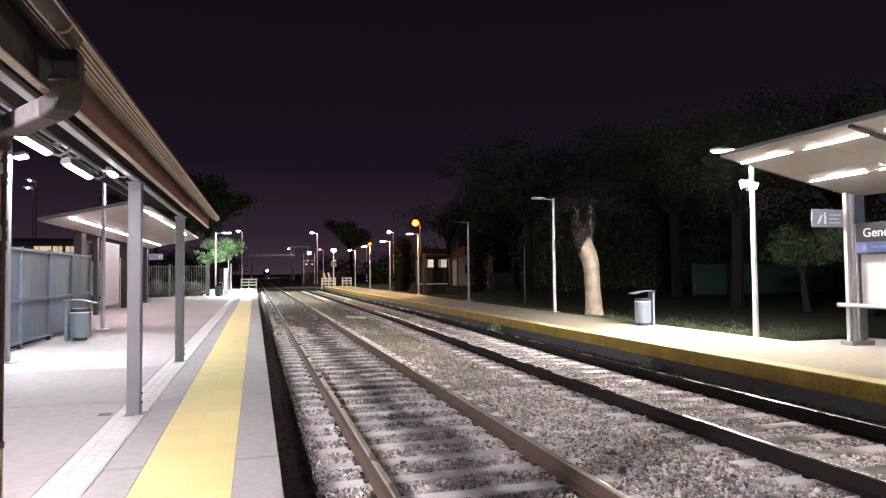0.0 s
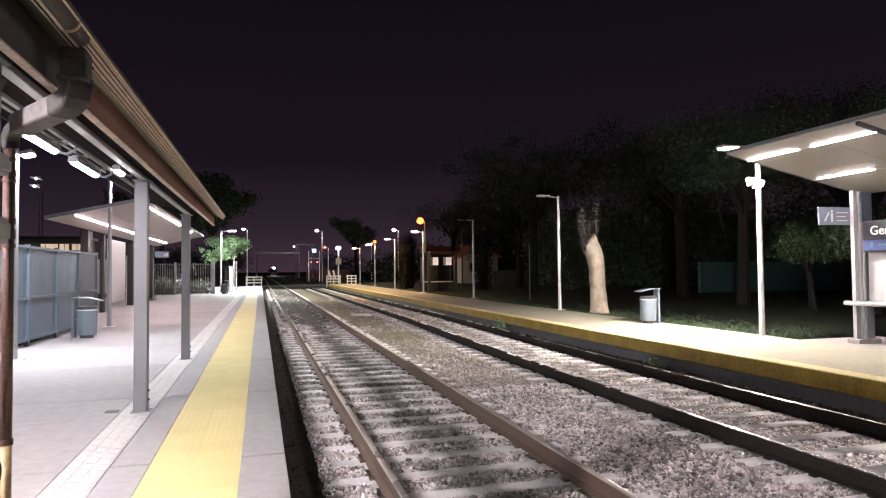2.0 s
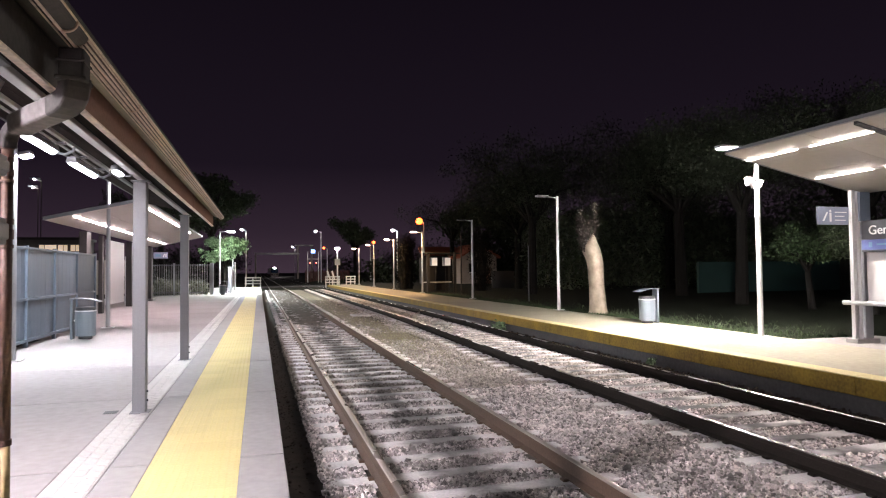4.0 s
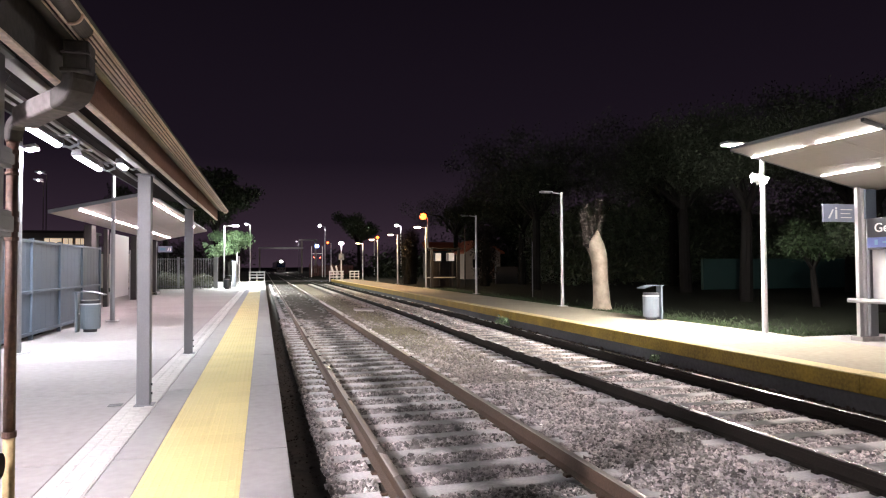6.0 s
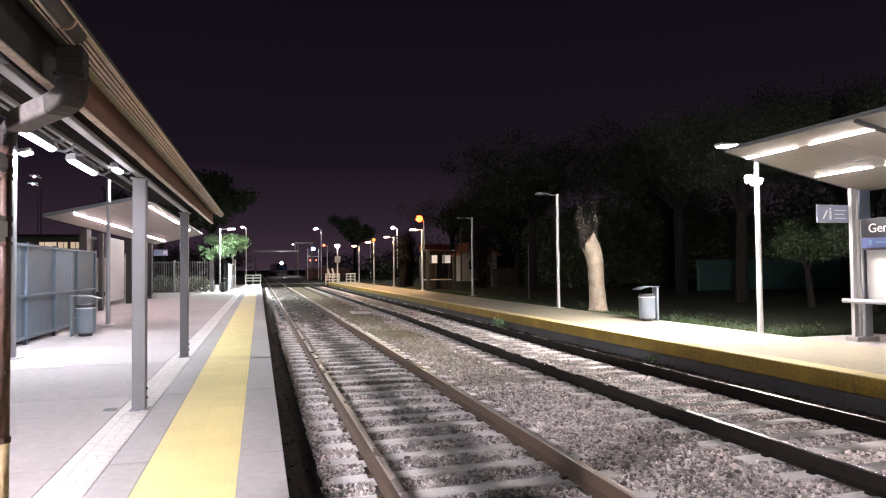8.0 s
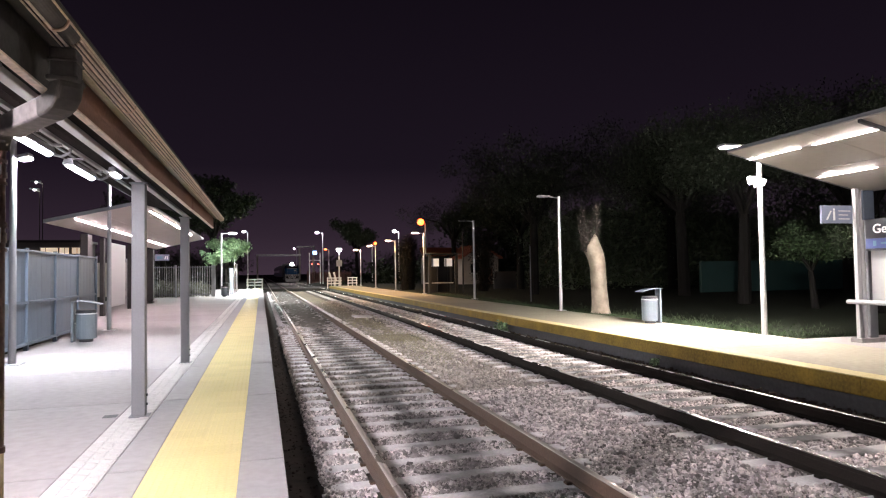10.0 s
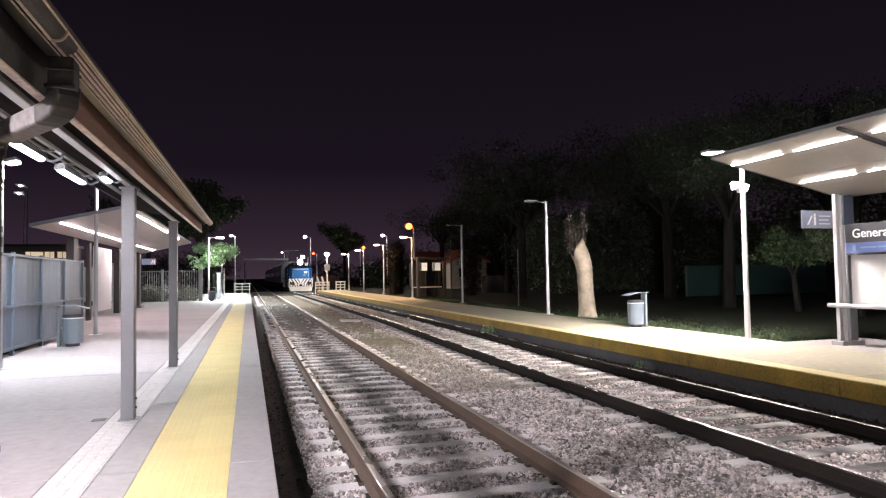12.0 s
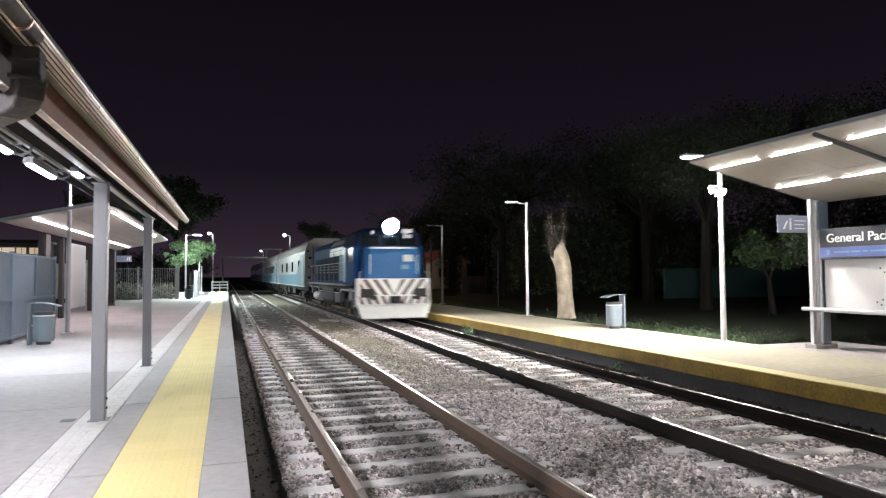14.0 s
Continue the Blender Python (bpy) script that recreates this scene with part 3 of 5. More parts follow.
def build_lamps():
    # white paint on this post stands for the glare of its floodlight
    lamp_post(pose(10.74, 12.0, PZ), 4.2, -1.0, M["ledr"], "steel lamp post whitened for floodlight glare, with lit head and floodlight", True, 74, turn=-88, back=True, paint="white")
    lamp_post(pose(10.93, 22.5, PZ), 4.32, -0.85, None, "slim galvanised lamp post with an unlit head, on the platform")
    # head coloured dark so that it reads as unlit
    lamp_post(pose(11.3, 33.9, PZ), 4.32, -0.85, None, "slim galvanised lamp post with an unlit head, on the platform", headpaint="dark")
    for x, y in ((11.12, 44.6), (11.29, 55.5), (11.41, 66.4), (11.49, 77.3)):
        lamp_post(pose(x, y, PZ), 4.32, -0.85, M["farlamp"], "slim galvanised lamp post with a lit head, on the platform")
    lamp_post(pose(-4.2, 20.7, PZ), 4.45, 0.85, M["led"], "slim grey lamp post with a lit head beside the metal fence", paint="midgrey")
    lamp_post(pose(-4.262, 13.33, PZ), 4.32, 0.85, None, "grey lamp post with floodlight beside the metal fence", True, 14, lens="floodw", drop=0.62, paint="midgrey")
    lamp_post(pose(-4.4, 2.0, PZ), 4.32, 0.85, M["led"], "white lamp post with lit head and floodlight by metal fence", True)
    lamp_post(pose(-2.88, 52.3, PZ), 4.75, 1.1, M["ledfar"], "tall pale lamp post with a lit head beside the far fence")
    lamp_post(pose(-2.6, 70.0, PZ), 4.4, 1.0, M["ledfar"], "slim galvanised lamp post with a lit head, on the platform")


# ---- the old canopy over the left platform ----
def build_canopy():
    c = thing("canopy", "old platform canopy with brown fascia, metal gutter and grey steel posts", "canopy")
    Y1 = 12.98

    def skew(bm):
        """Draws the eaves back towards the near end, to fit the camera's view."""
        for v in bm.verts:
            v.co.x -= 0.009 * (Y1 - v.co.y)
        return bm

    for y in (3.525, 7.92, 12.42):
        p = part("post", box(-1.352, -1.212, y - 0.07, y + 0.07, PZ, 2.86, 0.012), M["grey"], c, "grey painted square steel post")
        part("bolt", rod((-1.215, y, PZ + 0.23), (-1.195, y, PZ + 0.23), 0.014, seg=8), M["dark"], p)
        part("bolt", rod((-1.215, y, PZ + 0.13), (-1.195, y, PZ + 0.13), 0.014, seg=8), M["dark"], p)
        part("gusset", sheet([(-1.27, y + 0.08, 2.6), (-1.27, y + 0.08, 2.82), (-1.27, y + 0.30, 2.82)], 0.01), M["grey"], p)
        part("foot_plate", box(-1.375, -1.175, y - 0.095, y + 0.095, PZ + 0.001, PZ + 0.012), M["grey"], p)
        part("head_plate", box(-1.37, -1.18, y - 0.1, y + 0.1, 2.846, 2.862), M["grey"], p)
        if y < 4:
            for z, h in ((2.30, 0.10), (2.32, 0.055), (1.965, 0.13), (1.99, 0.08)):
                w = 0.012 if h > 0.09 else 0.02
                part("clamp_band", box(-1.355 - w, -1.195 + w, y - 0.075 - w, y + 0.075 + w, z, z + h, 0.008), M["grey"], p, "grey clamp band")
    part("beam", box(-1.305, -1.235, -3, Y1 - 0.2, 2.863, 2.905, 0.008), M["lightgrey"], c, "grey steel beam")
    part("cable_hole", rod((-1.197, 3.52, 0.885), (-1.188, 3.52, 0.885), 0.06, seg=20), M["shadeblack"], c, "black round cable opening")
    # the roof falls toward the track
    # soffit boards: dark wood, coloured darker still as unlit
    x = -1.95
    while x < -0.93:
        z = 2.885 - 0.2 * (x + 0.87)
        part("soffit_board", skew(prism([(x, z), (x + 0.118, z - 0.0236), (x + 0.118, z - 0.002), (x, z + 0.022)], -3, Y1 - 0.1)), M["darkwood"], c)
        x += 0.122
    part("roof_sheet", skew(prism([(-2.1, 3.175), (-0.72, 2.915), (-0.72, 2.94), (-2.1, 3.205)], -3, Y1)), M["dark"], c, "dark sheet metal roofing")
    # near ends of fascia, eaves and gutter take a dark colour for shade
    ends = (-3, 3.48, 5.77, 9.45, Y1 - 0.05)
    for k in range(4):
        a, b, d = ends[k] + 0.004, ends[k + 1] - 0.004, 0.006 * (k % 2)
        low = 2.712 if k else 2.69
        f = part("fascia_board", skew(box(-0.866 + d, -0.84 + d, a, b, low, 2.903, 0.004)), M["wood"] if k else M["nearshade"], c, "brown wooden fascia board" if k else "fascia board darkened for shade")
        part("fascia_bead", skew(box(-0.872 + d, -0.832 + d, a, b, low - 0.012, low + 0.002, 0.003)), M["gutteredge"], f, "pale bead painted for a lit edge")
    for a, b, m in ((-3, 3.496, "nearshade"), (3.5, Y1 - 0.05, "eaves")):
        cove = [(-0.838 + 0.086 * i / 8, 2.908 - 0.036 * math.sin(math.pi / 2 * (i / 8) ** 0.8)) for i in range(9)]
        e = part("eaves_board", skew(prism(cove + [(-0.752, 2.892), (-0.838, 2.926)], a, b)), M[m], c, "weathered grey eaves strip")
        part("eaves_edge", skew(box(-0.757, -0.749, a, b, 2.868, 2.8715)), M["gutteredge"], e, "thin pale edge")
    # gutter: an open rounded channel with pressed beads and straps
    gx, gz, gr = -0.690, 2.880, 0.042
    prof = []
    for i in range(13):
        a = math.pi + math.pi * i / 12
        prof.append((gx + gr * math.cos(a), gz + gr * math.sin(a)))
    for i in range(13):
        a = 2 * math.pi - math.pi * i / 12
        prof.append((gx + (gr - 0.006) * math.cos(a), gz + 0.003 + (gr - 0.006) * math.sin(a)))
    g = part("gutter", skew(prism(prof, 3.2, Y1 - 0.02)), M["copper"], c, "weathered copper-brown half-round gutter")
    part("gutter", skew(prism(prof, -3, 3.197)), M["nearshade"], c, "half-round gutter darkened for shade")
    part("gutter_end", skew(prism([(gx + gr * math.cos(math.pi + math.pi * i / 12), gz + gr * math.sin(math.pi + math.pi * i / 12)) for i in range(13)], Y1 - 0.019, Y1 - 0.008)), M["copper"], g)
    part("gutter_lip", skew(rod((gx + gr, -3, gz + 0.003), (gx + gr, Y1 - 0.02, gz + 0.003), 0.006, seg=8)), M["gutteredge"], g)
    part("gutter_edge", skew(box(gx + gr + 0.004, gx + gr + 0.010, -3, Y1 - 0.02, gz + 0.006, gz + 0.022)), M["pipe"], g, "dark outer edge strip")
    # pale beads and dark lines paint light and shade on the gutter profile
    for ang, r in ((-112, 0.0075), (-70, 0.004), (-48, 0.0055), (-20, 0.0035)):
        bx, bz = gx + (gr + 0.001) * math.cos(radians(ang)), gz + (gr + 0.001) * math.sin(radians(ang))
        part("gutter_bead", skew(rod((bx, -3 if ang < -100 else 3.2, bz), (bx, Y1 - 0.02, bz), r, seg=6)), M["gutteredge"], g)
    for ang in (-92, -60, -34):
        bx, bz = gx + (gr - 0.001) * math.cos(radians(ang)), gz + (gr - 0.001) * math.sin(radians(ang))
        part("gutter_groove", skew(rod((bx, 3.2, bz), (bx, Y1 - 0.02, bz), 0.0045, seg=6)), M["rust"], g, "dark line painted for profile shade")
    for y in (-1.2, 0.2, 1.6, 3.0, 4.41, 5.31, 6.16, 7.16, 8.6, 9.9, 11.2, 12.5):
        rib = [(gx + (gr + 0.008) * math.cos(math.pi + math.pi * i / 10), gz + (gr + 0.008) * math.sin(math.pi + math.pi * i / 10)) for i in range(11)]
        part("gutter_strap", skew(prism(rib + [(gx + gr, gz + 0.012), (gx - gr, gz + 0.012)], y, y + 0.014)), M["copper"], g)
    # outlet box, bend and downpipe; dark bends and lighter spout paint shade and light
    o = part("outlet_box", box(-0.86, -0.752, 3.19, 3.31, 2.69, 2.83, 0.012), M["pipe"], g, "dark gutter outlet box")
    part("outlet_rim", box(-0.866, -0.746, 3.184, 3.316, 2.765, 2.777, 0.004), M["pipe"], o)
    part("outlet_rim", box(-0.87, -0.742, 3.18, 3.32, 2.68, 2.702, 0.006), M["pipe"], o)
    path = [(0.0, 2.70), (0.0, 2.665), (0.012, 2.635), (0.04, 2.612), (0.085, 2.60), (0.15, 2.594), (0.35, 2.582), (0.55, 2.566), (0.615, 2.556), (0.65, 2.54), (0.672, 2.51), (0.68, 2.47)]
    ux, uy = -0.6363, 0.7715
    part("pipe_bend", spout([(-0.805 + ux * a, 3.25 + uy * a, z) for a, z in path[:6]], 0.115, 0.10), M["pipe"], g, "spout bend coloured dark for shade")
    part("spout", spout([(-0.805 + ux * a, 3.25 + uy * a, z) for a, z in path[5:8]], 0.112, 0.098), M["spoutpaint"], g, "grey spout lightened for tube light")
    part("pipe_bend", spout([(-0.805 + ux * a, 3.25 + uy * a, z) for a, z in path[7:]], 0.075, 0.07), M["pipe"], g, "spout bend coloured dark for shade")
    px, py = -1.238, 3.775
    d = part("downpipe", rod((px, py, 2.50), (px, py, 0.98), 0.027, seg=16), M["rust"], c, "rusty brown cast downpipe", smooth=True)
    # lower length coloured ochre for the light thrown up by the yellow paving
    part("pipe_foot", rod((px, py, 0.98), (px, py, PZ), 0.027, seg=16), M["ochre"], d, "lower pipe tinted for yellow bounce light", smooth=True)
    for z, h in ((2.46, 0.03), (2.40, 0.018), (2.325, 0.03), (2.29, 0.015), (2.075, 0.03), (2.0, 0.05), (1.955, 0.018), (0.96, 0.03)):
        part("collar", rod((px, py, z), (px, py, z + h), 0.033, seg=16), M["rust"], d)
    # fluorescent fittings beside the beam
    for x, y, z, ln in ((-1.5, 4.86, 2.752, 0.62), (-1.5, 6.02, 2.752, 0.74), (-1.37, 7.02, 2.845, 0.26)):
        f = tagged(new("tube_light"), "white fluorescent fitting with lit diffuser, under the canopy beam", "tube light", "canopy tube lights")
        f.matrix_basis = pose(x, y, z)
        part("tray", prism([(-0.03, 0.045), (0.03, 0.045), (0.04, 0.012), (0.04, -0.002), (-0.04, -0.002), (-0.04, 0.012)], -0.03, ln + 0.03), M["grey"], f)
        out = [(0.027 * math.cos(math.pi + math.pi * k / 8), -0.003 + 0.022 * math.sin(math.pi + math.pi * k / 8)) for k in range(9)]
        part("tube", prism(out, 0.0, ln), M["tube"], f, "lit white diffuser")
        part("bracket", box(-0.02, 0.10, ln - 0.06, ln - 0.02, 0.045, 0.062), M["grey"], f)
        part("bracket", box(-0.02, 0.10, 0.02, 0.06, 0.045, 0.062), M["grey"], f)
        part("conduit", sweep([(0.0, ln + 0.03, 0.02), (0.01, ln + 0.10, 0.005), (0.05, ln + 0.14, 0.0), (0.10, ln + 0.16, 0.03), (0.11, ln + 0.165, 0.075)], 0.012, 8), M["grey"], f)
    part("conduit_rail", box(-1.42, -1.39, -3, 8.2, 2.815, 2.84), M["midgrey"], c)
    part("conduit_rail", rod((-1.47, 4.0, 2.815), (-1.47, 7.0, 2.815), 0.009, seg=8), M["midgrey"], c)


# ---- the two modern shelters ----
def shelter(name, sgn, xf, xb, zf, zb, y0, y1, strips, mstrip, label, bays, wide=0.02, beams=()):
    """A monopitch shelter, open to the track; sgn is the side of its back."""
    s = thing(name, label, "shelter")
    th = 0.05
    def zat(x):
        return zf + (zb - zf) * (x - xf) / (xb - xf)
    w = (y1 - y0) / bays
    for k in range(bays):
        ya, yb = y0 + w * k + 0.006, y0 + w * (k + 1) - 0.006
        xm = xf + (xb - xf) * 0.5
        for xa, xc in ((xf, xm - sgn * 0.006), (xm + sgn * 0.006, xb)):
            part("soffit_panel", sheet([(xa, ya, zat(xa)), (xc, ya, zat(xc)), (xc, yb, zat(xc)), (xa, yb, zat(xa))], 0.02 * sgn), M["soffit"], s)
    part("roof_plate", sheet([(xf, y0, zf + 0.03), (xb, y0, zb + 0.03), (xb, y1, zb + 0.03), (xf, y1, zf + 0.03)], th * sgn), M["grey"], s, "grey metal roof deck")
    for y in (y0 - 0.035, y1 + 0.005):
        part("end_trim", sheet([(xf, y, zf - 0.012), (xb, y, zb - 0.012), (xb, y, zb + 0.085), (xf, y, zf + 0.085)], 0.03), M["grey"], s)
    for y in beams:
        part("cross_beam", sheet([(xf, y - 0.03, zf - 0.055), (xb, y - 0.03, zb - 0.075), (xb, y - 0.03, zb - 0.004), (xf, y - 0.03, zf - 0.004)], -0.06), M["dark"] if sgn > 0 else M["soffit"], s, "steel cross beam")
    for x, y, ln in strips:
        z = zat(x) - 0.012
        part("light_strip", sheet([(x - wide, y, z), (x + wide, y, z), (x + wide, y + ln, z), (x - wide, y + ln, z)], -0.006), mstrip, s, "lit white strip lamp")
    return s, zat


def build_right_shelter():
    strips = []
    # rows run on out of view; these added strips brighten the near ballast
    for i in range(9):
        strips.append((9.24, 9.34 - 1.52 * i, 1.24))
        strips.append((10.77, 9.18 - 1.5 * i, 1.25))
    s, zat = shelter("shelter", 1, 8.75, 12.05, 4.03, 3.32, -4.8, 10.6, strips, M["strip"], "white-lit platform shelter with grey steel posts and sloping roof", 8, 0.012, (7.72, 2.75, -2.2))
    for x in (9.24, 10.77):
        part("conduit", box(x - 0.012, x + 0.012, -4.6, 10.5, zat(x) - 0.012, zat(x) - 0.002), M["lightgrey"], s)
    for y in (10.35, 4.4, -1.5, -4.5):
        part("column", box(11.52, 11.60, y - 0.04, y + 0.04, PZ + 0.08, 3.36), M["galv"], s, "galvanised steel column")
        part("column", rod((11.68, y, PZ + 0.08), (11.68, y, 3.34), 0.055, seg=14), M["lightgrey"], s)
        part("column", box(11.78, 11.98, y - 0.05, y + 0.05, PZ + 0.08, 3.33, 0.01), M["grey"], s)
        part("plinth", box(11.46, 12.04, y - 0.14, y + 0.14, PZ - 0.02, PZ + 0.08, 0.012), M["conc"], s, "concrete plinth")
    part("top_plate", box(11.64, 11.90, 10.23, 10.28, 2.72, 3.31), M["fence"], s, "blue-grey metal plate")
    # back board
    part("back_board", box(11.74, 11.79, 0.0, 10.2, 1.08, 2.10), M["panel"], s, "white back panel")
    for y, z in ((9.0, 1.907), (8.92, 1.832), (9.08, 1.265), (8.965, 1.312), (9.0, 1.215), (8.82, 1.56)):
        part("printed_mark", box(11.732, 11.739, y - 0.014, y + 0.014, z - 0.014, z + 0.014), M["grass"], s, "small green printed mark")
    b = thing("bench_rail", "grey steel leaning rail in front of the shelter panel", "leaning rail")
    part("bar", rod((11.5, -0.5, 1.08), (11.5, 10.55, 1.08), 0.045, seg=14), M["lightgrey"], b)
    for y in (10.35, 7.4, 4.4, -0.3):
        part("bracket", box(11.5, 11.75, y - 0.02, y + 0.02, 1.05, 1.09), M["grey"], b)
    # station name board
    n = thing("name_board", "charcoal station name board with white letters and a blue band", "station sign", pose(11.62, 10.2, 2.14))
    part("board", box(0, 0.06, -5.2, 0, 0.20, 0.58, 0.006), M["signdark"], n, "charcoal board")
    part("blue_band", box(0, 0.06, -5.2, 0, 0.0, 0.197, 0.004), M["signblue"], n, "blue band")
    lettering("General Pacheco", 0.25, n, Matrix.Translation((-0.004, -0.16, 0.302)) @ Matrix(((0, 0, -1, 0), (-1, 0, 0, 0), (0, 1, 0, 0), (0, 0, 0, 1))), M["letters"], width=1.73, bold=0.0015)
    part("lower_edge", box(0.004, 0.056, -5.2, 0, -0.045, -0.003, 0.003), M["signdark"], n, "dark lower edge strip")
    bars = [(0.16, 0.07, 0.10)] + [(0.33, 0.34, 0.032), (0.70, 0.20, 0.032), (0.95, 0.10, 0.032), (1.10, 0.40, 0.032), (1.55, 0.26, 0.032)]
    for y, ln, h in bars:
        part("text_bar", box(-0.004, 0.001, -y - ln, -y, 0.10 - h / 2, 0.10 + h / 2), M["paleblue"], n)
    # small hanging sign
    g = thing("pictogram_sign", "grey rectangular sign with white pictogram on the shelter column", "sign", pose(10.76, 10.4, 2.66))
    part("plate", box(0, 0.80, 0, 0.05, 0, 0.36, 0.01), M["signgrey"], g)
    part("bracket", box(0.80, 0.93, 0.0, 0.06, 0.02, 0.36, 0.005), M["dark"], g)
    part("pictogram", sheet([(0.10, -0.003, 0.07), (0.15, -0.003, 0.07), (0.25, -0.003, 0.25), (0.21, -0.003, 0.25)], 0.002), M["letters"], g)
    bm = rod((0.31, -0.003, 0.275), (0.31, 0.0, 0.275), 0.026, seg=12)
    box(0.285, 0.335, -0.003, 0.0, 0.06, 0.24, 0, bm)
    part("pictogram", bm, M["letters"], g)
    for z, ln in ((0.25, 0.30), (0.17, 0.24), (0.09, 0.28)):
        part("text_bar", box(0.42, 0.42 + ln, -0.003, 0.0, z - 0.008, z + 0.008), M["letters"], g)


def build_left_shelter():
    strips = []
    for i in range(8):
        strips.append((-5.13, 20.9 + 1.25 * i, 1.1))
    for i in range(4):
        strips.append((-5.13, 33.4 + 1.6 * i, 1.4))
        strips.append((-3.4, 22.6 + 2.0 * i, 1.9))
    strips.append((-3.4, 20.6, 0.5))
    strips.append((-3.4, 33.6, 1.8))
    s, zat = shelter("shelter", -1, -3.2, -5.80, 3.95, 3.36, 20.4, 40.5, strips, M["stripl"], "long platform shelter with lit sloping roof and dark columns", 9, 0.011)
    for x0, x1, a, b in ((-6.15, -5.9, 25.63, 26.27), (-6.1, -5.95, 28.3, 28.6), (-6.15, -5.9, 34.07, 34.62), (-6.22, -5.87, 39.9, 40.4)):
        part("column", box(x0, x1, a, b, PZ, 3.36, 0.01), M["black"], s, "dark steel column")
    part("plinth", box(-6.75, -5.8, 39.9, 41.0, PZ, 0.44, 0.01), M["kerb"], s, "pale concrete plinth")
    part("back_panel", box(-6.44, -6.40, 31.2, 35.0, PZ + 0.2, 3.34), M["panel"], s, "pale back panel")
    part("panel_post", box(-6.42, -6.36, 35.3, 35.4, PZ, 2.7), M["lightgrey"], s, "pale panel post")
    tagged(part("platform_annex", box(-9.5, -5.004, 19.0, 50.5, -0.1, PZ - 0.004), M["conc"]), "pale concrete platform behind the fence", "platform", kind="structure")


# ---- fences and bins ----
def build_fences():
    f = thing("metal_fence", "blue-grey sheet metal fence with square posts", "fence")
    ys = [9.75, 11.75, 13.75, 15.75, 17.75, 19.75, 21.75]
    for y in ys:
        part("post", box(-4.83, -4.745, y - 0.042, y + 0.042, PZ, 2.46, 0.008), M["fence"], f)
    for a, b in zip(ys, ys[1:]):
        part("panel", box(-4.82, -4.79, a + 0.06, b - 0.06, PZ + 0.1, 2.43), M["fence"], f)
        for z in (2.37, 1.28, PZ + 0.12):
            part("rail", box(-4.80, -4.745, a + 0.06, b - 0.06, z, z + 0.055, 0.006), M["fence"], f)
        for k in range(1, 6):
            y = a + (b - a) * k / 6
            part("rib", box(-4.792, -4.787, y - 0.006, y + 0.006, PZ + 0.19, 2.36), M["fence"], f)
    g = thing("bar_fence", "tall dark vertical bar fence at the end of the platform", "fence")
    x = -9.2
    bar = bpy.data.meshes.new("bar")
    bm = box(-0.013, 0.013, -0.013, 0.013, PZ, 2.5)
    bm.to_mesh(bar)
    bm.free()
    bar.materials.append(M["midgrey"])
    while x < -3.3:
        piece("bar", bar, g, x, 49.6, 0)
        x += 0.115
    for z in (0.45, 2.4):
        part("rail", box(-9.2, -3.3, 49.57, 49.63, z, z + 0.05), M["grey"], g)
    for x, hw in ((-8.35, 0.07), (-5.82, 0.07), (-3.28, 0.13)):
        part("post", box(x - hw, x + hw, 49.52, 49.68, PZ, 2.56, 0.01), M["midgrey"], g)
    p = thing("gate_post", "grey square gate post past the far bar fence", "gate post", pose(-2.2, 53.5, PZ))
    part("shaft", box(-0.14, 0.14, -0.12, 0.12, 0, 1.98, 0.01), M["grey"], p)
    part("cap", box(-0.17, 0.17, -0.15, 0.15, 1.982, 2.05, 0.01), M["grey"], p)
    p = thing("gate_post", "slim pale steel post past the far bar fence", "gate post", pose(-2.03, 60.0, PZ))
    part("shaft", rod((0, 0, 0), (0, 0, 2.5), 0.06, seg=10), M["galv"], p)


def litter_bin(at, label, swing=1):
    t = thing("litter_bin", label, "litter bin", at, "platform litter bins")
    bm = bmesh.new()
    bmesh.ops.create_cone(bm, cap_ends=True, segments=28, radius1=0.215, radius2=0.225, depth=0.60, matrix=Matrix.Translation((0, 0, 0.375)))
    b = part("drum", bm, M["binpaint"], t, "round blue-grey drum", smooth=False)
    bm = bmesh.new()
    bmesh.ops.create_cone(bm, cap_ends=True, segments=28, radius1=0.15, radius2=0.15, depth=0.074, matrix=Matrix.Translation((0, 0, 0.037)))
    part("foot", bm, M["dark"], t)
    part("ring", rod((0, 0, 0.655), (0, 0, 0.682), 0.232, seg=28), M["galv"], b)
    part("mouth", rod((0, 0, 0.683), (0, 0, 0.76), 0.215, seg=24), M["dark"], t, "dark open mouth")
    part("post", box(swing * 0.28 - 0.03, swing * 0.28 + 0.03, -0.12, 0.12, 0, 0.97, 0.012), M["binpaint"], t, "flat grey upright")
    out = []
    for i in range(9):
        u = i / 8
        out.append((swing * (0.31 - 0.64 * u), 0.97 + 0.04 * math.sin(math.pi * u) - 0.075 * u))
    for k in range(14):
        a = 2 * math.pi * k / 14
        part("drum_rib", rod((0.219 * math.cos(a), 0.219 * math.sin(a), 0.1), (0.225 * math.cos(a), 0.225 * math.sin(a), 0.65), 0.006, seg=6), M["binpaint"], b)
    part("hood", prism(out + [(x, z - 0.02) for x, z in reversed(out)], -0.19, 0.19), M["binpaint"], t, "curved grey hood")
    part("arm", box(swing * 0.12, swing * 0.26, -0.02, 0.02, 0.42, 0.46), M["galv"], t)
    return t


